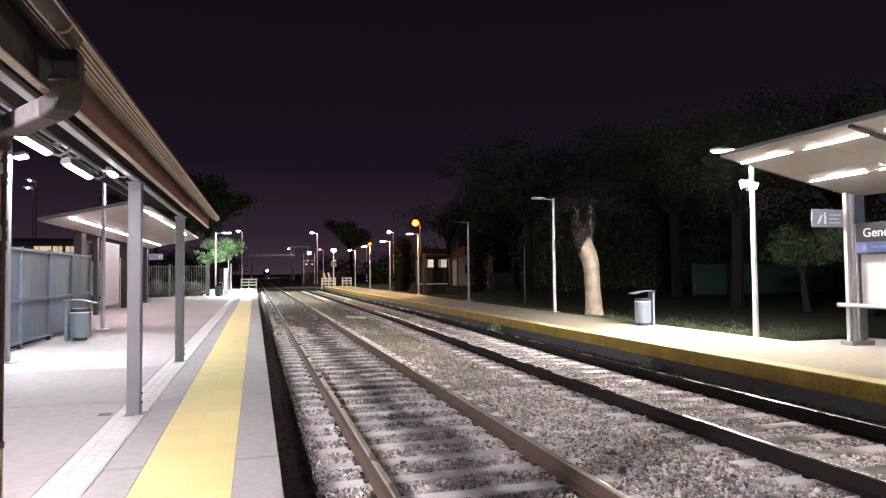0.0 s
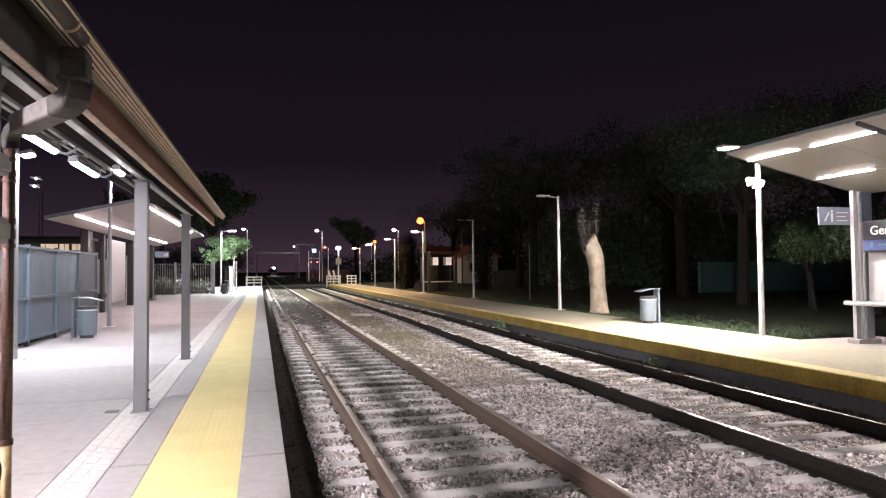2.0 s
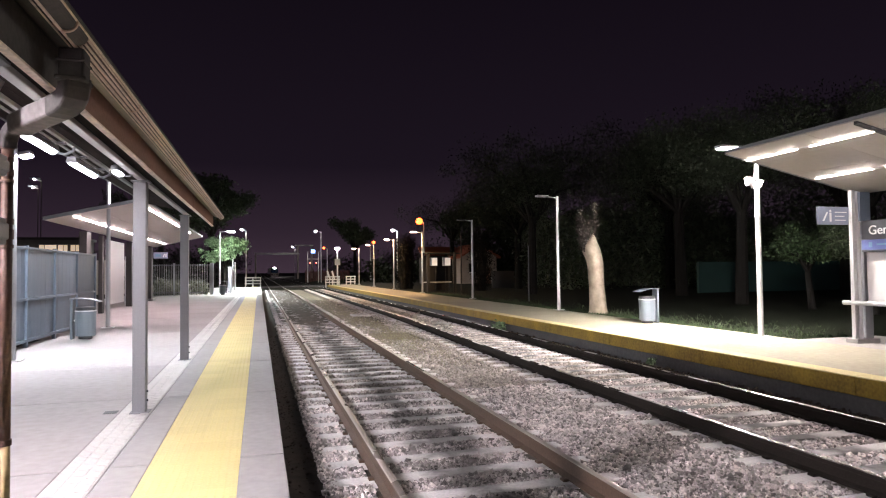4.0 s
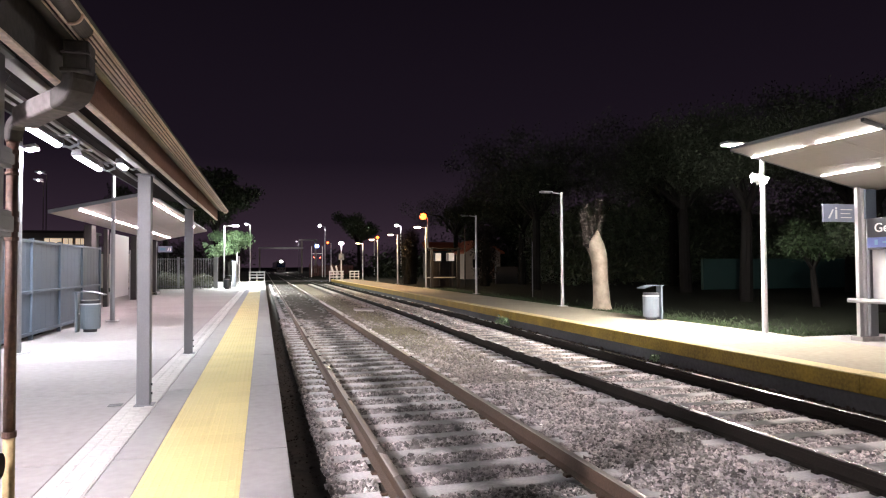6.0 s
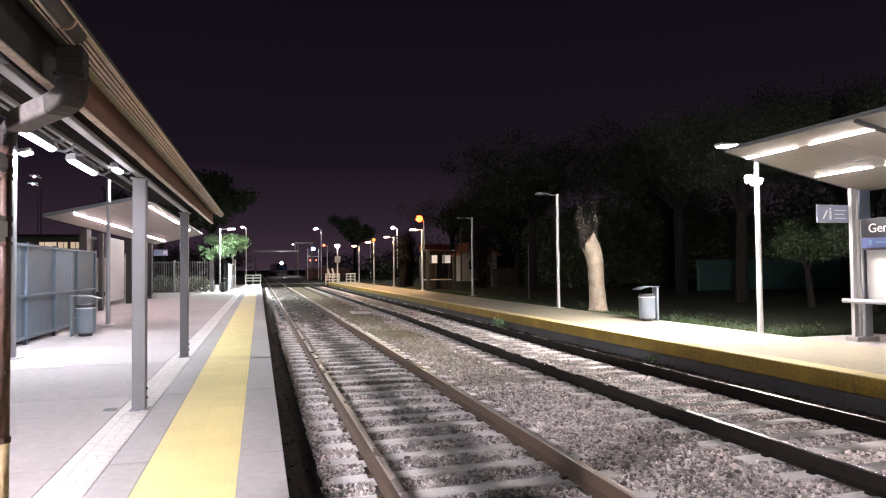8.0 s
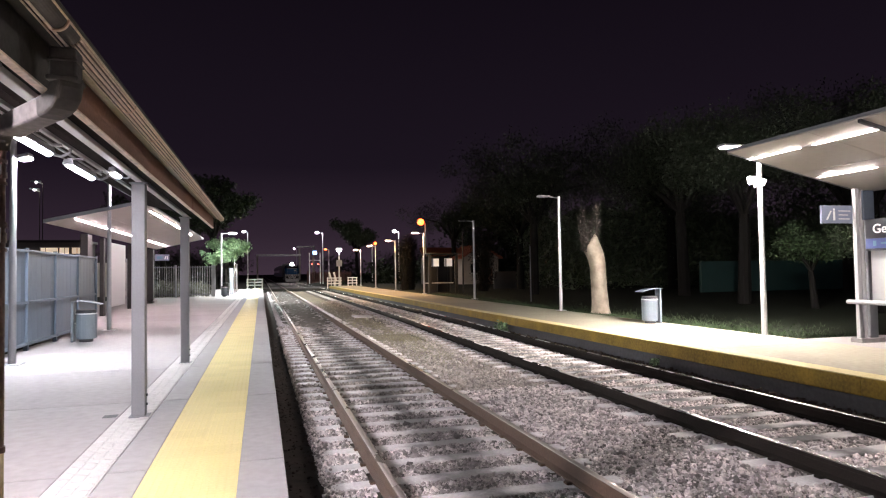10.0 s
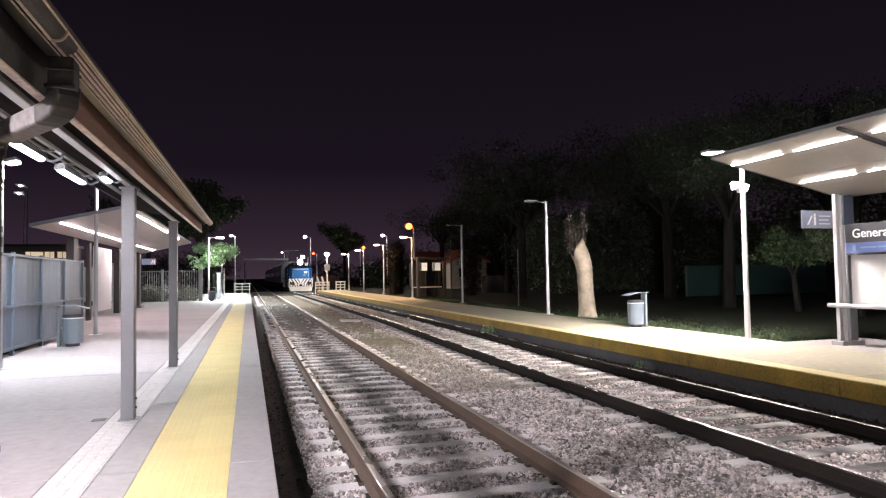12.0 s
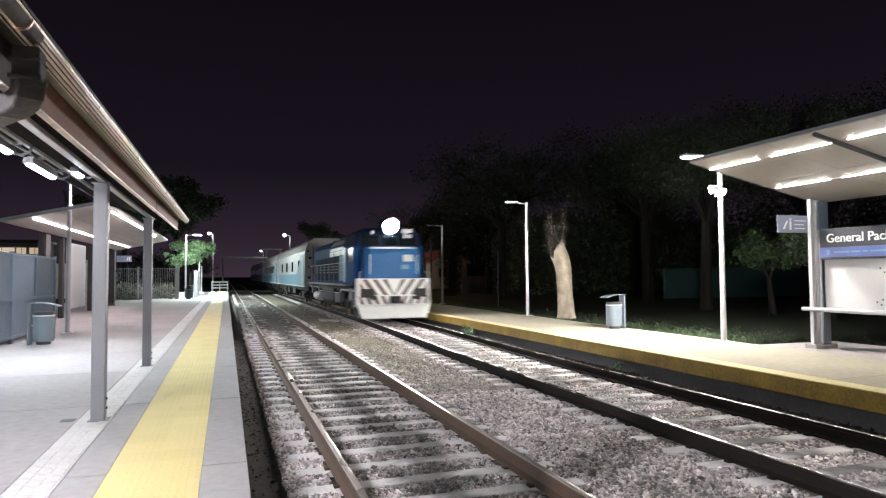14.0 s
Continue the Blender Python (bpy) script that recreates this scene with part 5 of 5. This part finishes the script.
    part("bracket", box(-0.05, 0.0, 0.0, 0.05, 0.1, 0.26), M["dark"], s)
    part("text_bar", box(0.10, 0.40, -0.004, 0.0, 0.10, 0.26), M["paleblue"], s)
    part("pictogram", sheet([(0.50, -0.004, 0.07), (0.56, -0.004, 0.07), (0.62, -0.004, 0.27), (0.57, -0.004, 0.27)], 0.003), M["letters"], s)
    part("pictogram", box(0.64, 0.70, -0.004, 0.0, 0.07, 0.27), M["letters"], s)


# ---- the train; each vehicle stands with its front at y = 0 and reaches back along +y ----
LOCO_L, COACH_L, GAP = 17.0, 24.5, 0.9


def wheelset(parent, y, r=0.48):
    w = part("wheelset", rod((-HALF, y, r), (HALF, y, r), 0.08, seg=10), M["black"], parent)
    for s in (-1, 1):
        part("wheel", rod((s * HALF - 0.06, y, r), (s * HALF + 0.06, y, r), r, seg=28), M["rail"], w)


def bogie(parent, y, wheels, span):
    b = part("bogie", box(-1.15, 1.15, y - span / 2 - 0.5, y + span / 2 + 0.5, 0.42, 0.62, 0.03), M["black"], parent, "dark grimy bogie")
    for s in (-1, 1):
        part("side_frame", prism([(s * 1.08, 0.35), (s * 1.2, 0.35), (s * 1.2, 0.78), (s * 1.08, 0.78)], y - span / 2 - 0.3, y + span / 2 + 0.3), M["black"], b)
    for k in range(wheels):
        yy = y - span / 2 + span * k / (wheels - 1)
        wheelset(b, yy)
        for s in (-1, 1):
            part("axle_box", box(min(s * 1.14, s * 1.32), max(s * 1.14, s * 1.32), yy - 0.16, yy + 0.16, 0.36, 0.66, 0.02), M["black"], b)


def build_loco():
    t = thing("locomotive", "blue and white diesel locomotive with striped front and bright headlight", "locomotive")
    # white plough and striped beam
    part("plough", prism([(-1.35, 0.10), (1.35, 0.10), (1.5, 0.62), (-1.5, 0.62)], -0.12, 0.35), M["white"], t, "white painted plough")
    p = part("buffer_beam", box(-1.55, 1.55, 0.0, 0.4, 0.62, 1.72, 0.03), M["white"], t, "white front panel")
    for s in (-1, 1):
        for k in range(4):
            x0 = s * (0.30 + 0.41 * k)
            pts = [(x0, -0.004, 1.68), (x0 + s * 0.21, -0.004, 1.68), (x0 + s * (0.21 - 0.45), -0.004, 1.05), (x0 - s * 0.45, -0.004, 1.05)]
            pts = [(max(-1.5, min(1.5, x)) if s * x > 0 else 0.0, y, z) for x, y, z in pts]
            part("stripe", sheet(pts if s > 0 else pts[::-1], 0.004), M["stripe"], p, "dark red diagonal stripe")
            pts = [(s * (0.42 + 0.32 * k), -0.004, 1.0), (s * (0.56 + 0.32 * k), -0.004, 1.0), (s * (0.42 + 0.32 * k), -0.004, 0.68), (s * (0.28 + 0.32 * k), -0.004, 0.68)]
            part("stripe", sheet(pts if s > 0 else pts[::-1], 0.004), M["stripe"], p, "dark red diagonal stripe")
        part("step_recess", box(min(s * 0.85, s * 1.4), max(s * 0.85, s * 1.4), -0.02, 0.0, 0.95, 1.3, 0.008), M["black"], p, "dark step recess")
        part("buffer", rod((s * 0.9, -0.45, 0.95), (s * 0.9, 0.0, 0.95), 0.09, seg=14), M["black"], p)
        part("handrail", tube_along([(s * 1.45, -0.08, 0.75), (s * 1.45, -0.08, 1.95), (s * 1.38, 0.05, 2.0)], 0.02, 6), M["white"], p)
    part("coupler", box(-0.18, 0.18, -0.5, 0.1, 0.72, 1.0, 0.04), M["black"], p, "black coupler")
    # short nose with cut corners
    def ring(z, w, inset, y0, y1):
        return [(-w, y0 + inset * 0.8, z), (-w + inset, y0, z), (w - inset, y0, z), (w, y0 + inset * 0.8, z), (w, y1, z), (-w, y1, z)]

    def loft(levels):
        bm = bmesh.new()
        rs = [[bm.verts.new(q) for q in ring(*a)] for a in levels]
        for a, b in zip(rs, rs[1:]):
            for i in range(6):
                bm.faces.new((a[i], a[(i + 1) % 6], b[(i + 1) % 6], b[i]))
        bm.faces.new(rs[0][::-1])
        bm.faces.new(rs[-1])
        bmesh.ops.recalc_face_normals(bm, faces=bm.faces[:])
        return bm
    nose = part("nose", loft([(1.72, 1.19, 0.14, 0.12, 0.855), (2.75, 1.16, 0.16, 0.16, 0.855), (2.98, 1.11, 0.20, 0.24, 0.855), (3.04, 0.98, 0.22, 0.40, 0.855)]), M["blue"], t, "glossy blue short nose")
    part("nose_line", box(-1.0, 1.0, 0.19, 0.27, 2.945, 3.0, 0.006), M["letters"], nose, "white line along the nose top")
    part("nose_door", box(-0.34, 0.34, 0.105, 0.135, 1.8, 2.8, 0.01), M["blue"], nose)
    # two pale plates painted on the nose for lamp reflections
    part("nose_plate", sheet([(0.42, 0.118, 2.42), (0.86, 0.118, 2.42), (0.84, 0.142, 2.70), (0.42, 0.142, 2.70)], 0.012), M["panel"], nose, "pale patch painted for a reflection")
    part("nose_plate", sheet([(0.34, 0.112, 2.1), (0.66, 0.112, 2.1), (0.64, 0.126, 2.28), (0.34, 0.126, 2.28)], 0.012), M["paleblue"], nose, "pale patch painted for a reflection")
    for s in (-1, 1):
        part("grab_rail", tube_along([(s * 1.0, 0.06, 1.9), (s * 1.0, 0.06, 2.7)], 0.018, 6), M["white"], nose)
    # cab behind the nose
    c = part("cab", loft([(1.45, 1.5, 0.10, 0.86, 3.5), (3.08, 1.5, 0.14, 0.86, 3.5)]), M["navyblue"], t, "blue driver's cab")
    part("cab_roof", loft([(3.08, 1.5, 0.14, 0.86, 3.5), (3.62, 1.4, 0.2, 0.92, 3.5), (3.85, 1.0, 0.3, 1.05, 3.5)]), M["navy"], c, "dark navy cab top and window band")
    for x0, x1 in ((-1.2, -0.42), (-0.36, 0.36), (0.42, 1.2)):
        part("windscreen", sheet([(x0, 0.85, 3.1), (x1, 0.85, 3.1), (x1 * 0.97, 0.9, 3.52), (x0 * 0.97, 0.9, 3.52)], 0.012), M["glass"], c, "dark windscreen pane")
    for s in (-1, 1):
        part("side_window", box(min(s * 1.495, s * 1.51), max(s * 1.495, s * 1.51), 1.1, 2.1, 2.45, 3.05, 0.01), M["glass"], c)
        part("cab_door", box(min(s * 1.495, s * 1.512), max(s * 1.495, s * 1.512), 2.9, 3.42, 1.55, 3.1, 0.01), M["paleblue"], c, "pale blue cab door")
        part("marker_lamp", rod((s * 0.72, 0.96, 3.66), (s * 0.72, 0.86, 3.66), 0.08, seg=12), M["panel"], c)
    part("number_board", box(0.55, 1.0, 0.84, 0.90, 3.66, 3.82), M["panel"], c, "white number board")
    part("number_board", box(0.62, 0.98, 0.80, 0.86, 3.44, 3.58), M["panel"], c, "white number board")
    hb = part("headlight_box", box(-0.36, 0.36, 0.78, 1.5, 3.6, 4.2, 0.04), M["navy"], c, "headlight housing")
    out, inn = [], []
    for i in range(25):
        a = 2 * math.pi * i / 24
        out.append((0.33 * math.cos(a), 3.9 + 0.33 * math.sin(a)))
        inn.append((0.305 * math.cos(a), 3.9 + 0.305 * math.sin(a)))
    part("lamp_hood", prism(out + inn[::-1], 0.52, 0.79), M["black"], hb, "deep black lamp hood")
    bm = bmesh.new()
    bmesh.ops.create_cone(bm, cap_ends=True, segments=28, radius1=0.3, radius2=0.3, depth=0.03, matrix=Matrix.Translation((0, 0.755, 3.9)) @ pose(0, 0, 0, 90, 0, 0))
    part("headlight_lens", bm, M["head"], hb, "glaring white headlight")
    # hood
    h = part("hood", prism([(-1.15, 1.45), (1.15, 1.45), (1.15, 3.35), (0.85, 3.72), (-0.85, 3.72), (-1.15, 3.35)], 3.52, LOCO_L - 0.6), M["navyblue"], t, "engine hood in blue darkened for shade")
    # pale band, panels and shoulder plates paint station light reflected on the hood
    for s in (-1, 1):
        part("hood_band", box(min(s * 1.152, s * 1.165), max(s * 1.152, s * 1.165), 3.6, 9.6, 3.12, 3.26), M["paleblue"], h, "pale band painted for light along the hood")
        for k in range(8):
            y = 3.7 + 1.5 * k
            part("hood_door", box(min(s * 1.15, s * 1.175), max(s * 1.15, s * 1.175), y, y + 1.4, 1.6, 2.82, 0.01), M["blue"] if k == 1 else M["navy"], h)
            for j in range(4):
                part("louvre", box(min(s * 1.175, s * 1.19), max(s * 1.175, s * 1.19), y + 0.2, y + 1.2, 2.0 + 0.15 * j, 2.05 + 0.15 * j), M["dark"], h)
        for k in range(6):
            y = 3.72 + 1.02 * k
            part("hood_panel", box(min(s * 1.15, s * 1.168), max(s * 1.15, s * 1.168), y, y + 0.9, 2.86, 3.09, 0.008), M["cream"] if k % 2 else M["paleblue"], h, "pale panel painted for reflected light")
            part("shoulder_hatch", sheet([(s * 1.12, y, 3.40), (s * 1.12, y + 0.9, 3.40), (s * 0.90, y + 0.9, 3.67), (s * 0.90, y, 3.67)], 0.02), M["cream"] if k > 1 else M["paleblue"], h, "pale plate painted for glare on the hood shoulder")
            part("latch", box(min(s * 1.168, s * 1.18), max(s * 1.168, s * 1.18), y + 0.42, y + 0.48, 2.92, 3.02), M["dark"], h)
        # pipes, sand boxes and steps under the walkway
        part("brake_pipe", tube_along([(s * 1.38, 1.6, 1.2), (s * 1.40, 4.6, 1.2), (s * 1.40, 5.0, 1.02), (s * 1.40, 12.4, 1.02), (s * 1.38, 12.8, 1.2), (s * 1.38, 16.4, 1.2)], 0.035, 6), M["galv"], t, "grey brake pipe")
        for y, z0, z1, d, m in ((1.9, 0.78, 1.28, 0.5, "midgrey"), (4.9, 0.62, 1.05, 0.42, "grey"), (5.6, 0.55, 0.98, 0.7, "grey"), (14.9, 0.78, 1.28, 0.5, "grey")):
            part("equipment_box", box(min(s * 1.2, s * 1.44), max(s * 1.2, s * 1.44), y, y + d, z0, z1, 0.02), M[m], t, "dusty equipment box")
        for z in (0.55, 0.85, 1.15):
            part("step", box(min(s * 1.25, s * 1.5), max(s * 1.25, s * 1.5), 0.5, 0.95, z, z + 0.04), M["lightgrey"], t)
        part("walkway", box(min(s * 1.15, s * 1.5), max(s * 1.15, s * 1.5), 3.0, LOCO_L - 0.1, 1.38, 1.46), M["midgrey"], t, "grey side walkway")
        for k in range(9):
            y = 3.3 + 1.55 * k
            part("stanchion", rod((s * 1.47, y, 1.46), (s * 1.47, y, 2.45), 0.014, seg=6), M["grey"], t)
        part("handrail", rod((s * 1.47, 3.1, 2.45), (s * 1.47, LOCO_L - 0.3, 2.45), 0.016, seg=6), M["grey"], t)
    part("fuel_tank", prism([(-1.3, 0.35), (1.3, 0.35), (1.45, 0.6), (1.45, 1.2), (-1.45, 1.2), (-1.45, 0.6)], 6.6, 10.4), M["black"], t, "grimy fuel tank")
    part("frame", box(-1.3, 1.3, 0.35, LOCO_L - 0.1, 1.1, 1.42), M["black"], t)
    part("air_tank", rod((-1.42, 10.5, 0.72), (-1.42, 12.9, 0.72), 0.24, seg=16), M["lightgrey"], t, "pale air tank")
    part("tank_strap", rod((-1.42, 11.2, 0.72), (-1.42, 11.28, 0.72), 0.25, seg=16), M["dark"], t)
    for y in (5.5, 8.5, 12.5):
        part("roof_fan", rod((0, y, 3.72), (0, y, 3.9), 0.55, seg=20), M["dark"], h)
    part("exhaust", box(-0.3, 0.3, 9.8, 10.8, 3.72, 3.98, 0.02), M["black"], h)
    bogie(t, 3.4, 3, 3.4)
    bogie(t, LOCO_L - 3.4, 3, 3.4)
    return t


def build_coach(name, label, windows, material):
    t = thing(name, label, "railway coach", group="train coaches")
    L = COACH_L
    out = [(-1.48, 1.15), (1.48, 1.15), (1.5, 1.9), (1.48, 3.2), (1.3, 3.65), (0.8, 3.95), (-0.8, 3.95), (-1.3, 3.65), (-1.48, 3.2), (-1.5, 1.9)]

    def up(z):
        return 1.15 + (z - 1.15) * 1.15

    b = part("body", prism([(x, up(z)) for x, z in out], 0, L), material, t)
    for s in (-1, 1):
        for x, z, r in ((1.2, 1.75, 0.10), (1.22, 2.45, 0.09), (1.15, 3.05, 0.10), (1.28, 3.5, 0.06), (0.75, 1.5, 0.08)):
            part("end_fitting", rod((s * x, -0.12, z), (s * x, 0.0, z), r, seg=12), M["black"], t)
        part("end_ladder", tube_along([(s * 0.95, -0.06, 1.3), (s * 0.95, -0.06, 3.9)], 0.02, 6), M["black"], t)
        part("buffer", rod((s * 0.9, -0.42, 1.0), (s * 0.9, 0.0, 1.0), 0.1, seg=12), M["black"], t)
    for s in (-1, 1):
        part("lower_band", box(min(s * 1.495, s * 1.512), max(s * 1.495, s * 1.512), 0.05, L - 0.05, 1.2, 2.0), M["paleblue"], b, "light blue lower side band")
        part("blue_wave", sheet([(s * 1.506, 0.4, 1.9), (s * 1.506, 5.2, 1.9), (s * 1.502, 2.2, 3.3), (s * 1.502, 0.4, 3.3)], 0.01 * s), M["paleblue"], b, "light blue sweeping panel")
        part("sill_line", box(min(s * 1.5, s * 1.53), max(s * 1.5, s * 1.53), 0, L, 1.12, 1.18), M["white"], b)
        for k in range(windows):
            y = 3.0 + (L - 5.0) * k / windows
            w = part("window", box(min(s * 1.486, s * 1.508), max(s * 1.486, s * 1.508), y, y + 1.1, 2.2, 2.95, 0.02), M["glass"], b)
            part("window_frame", box(min(s * 1.49, s * 1.514), max(s * 1.49, s * 1.514), y - 0.05, y + 1.15, 2.95, 3.0), M["lightgrey"], w)
        for y in (1.0, L - 1.9):
            part("door", box(min(s * 1.49, s * 1.516), max(s * 1.49, s * 1.516), y, y + 0.85, 1.2, 3.15, 0.01), M["lightgrey"], b)
    for k in range(16):
        part("roof_rib", prism([(x, up(z)) for x, z in ((-1.31, 3.65), (-0.8, 3.96), (0.8, 3.96), (1.31, 3.65), (0.8, 3.985), (-0.8, 3.985))], 0.6 + 1.5 * k, 0.66 + 1.5 * k), M["lightgrey"], b)
    part("end_door", box(-0.45, 0.45, -0.25, 0.0, 1.15, 3.3, 0.03), M["black"], t, "dark gangway")
    part("underframe", box(-1.2, 1.2, 0.2, L - 0.2, 0.85, 1.15), M["black"], t)
    for y in (7.5, 12, 15.5):
        part("equipment_box", box(-1.35, 1.35, y, y + 2.2, 0.5, 0.9, 0.03), M["black"], t)
    bogie(t, 3.2, 2, 2.5)
    bogie(t, L - 3.2, 2, 2.5)
    return t


build_ground()
build_dirt()
build_left_platform()
build_right_platform()
build_canopy()
build_right_shelter()
build_left_shelter()
build_lamps()
build_fences()
build_bins()
build_trees()
build_grass()
build_far()
loco = build_loco()
coaches = [build_coach("baggage_coach", "white and light blue baggage coach behind the locomotive", 4, M["cream"])]
coaches += [build_coach("passenger_coach", "white and light blue passenger coach with dark windows", 11, M["cream"]) for _ in range(3)]
build_track("track_near", T1, "rusty broad-gauge rails on pale concrete sleepers beside the platform", M["rail"], M["rustytop"])
# the far rails' sides are coloured near-black for the shade they lie in
build_track("track_far", T2, "rusty broad-gauge rails on pale concrete sleepers, used by the train", M["shadeblack"], M["railtop"], drift)
stones("ballast", 26000, 0.58, 7.6, -3.0, 3.6, 0.021, 6, off_tracks)
stones("ballast", 118000, 0.58, 7.3, 3.6, 10.5, 0.0165, 1, off_tracks, -0.199)
stones("ballast", 64000, 0.58, 7.6, 10.5, 21.0, 0.0185, 2, lambda c: off_tracks(c) & ((c[:, 0] < 3.2) | (c[:, 0] > 4.75) | (c[:, 1] < 11 + 8 * (np.sin(97 * c[:, 0] + 31 * c[:, 1]) ** 2))), -0.206, M["duststone"])
stones("soil_clods", 2600, 0.2, 0.62, 3.6, 22.0, 0.012, 8, None, -0.245, M["soil"], "crumbs of dark soil below the platform edge")
stones("dark_gravel", 7000, 7.0, 7.98, 3.0, 30.0, 0.024, 7, lambda c: ~off_tracks(c), -0.225, M["soil"], "dark gravel between the far rail and the platform")
stones("ballast", 9000, 0.7, 7.9, 21.0, 48.0, 0.026, 4, off_tracks, -0.222, M["duststone"])
stones("ballast", 24000, 0.6, 7.95, 21.0, 48.0, 0.035, 3, lambda c: off_tracks(c) & ((np.abs(c[:, 0] - T2 - 0.36) < 1.5) | ((np.abs(c[:, 0] - T1) < 1.35) & (c[:, 1] < 26)) | (c[:, 1] < 21 + 4 * np.sin(c[:, 0] * 3) ** 2)), -0.215, M["duststone"])

# seconds and the place of the locomotive's front along the track
RUN = [(0.0, 376), (2.0, 336), (4.0, 294), (5.5, 261), (7.5, 214), (9.0, 174), (10.5, 131), (11.0, 116.5), (11.5, 101.5), (12.0, 86.5), (12.5, 71.5), (13.0, 56.3), (13.5, 40.3), (13.8, 31.0), (14.0, 25.9)]


def motions():
    walk(loco, [(t, pose(T2 + 0.51, y, 0)) for t, y in RUN])
    for i, c in enumerate(coaches):
        back = LOCO_L + GAP + i * (COACH_L + GAP)
        walk(c, [(t, pose(T2 + 0.40, y + back, 0)) for t, y in RUN])


motions()
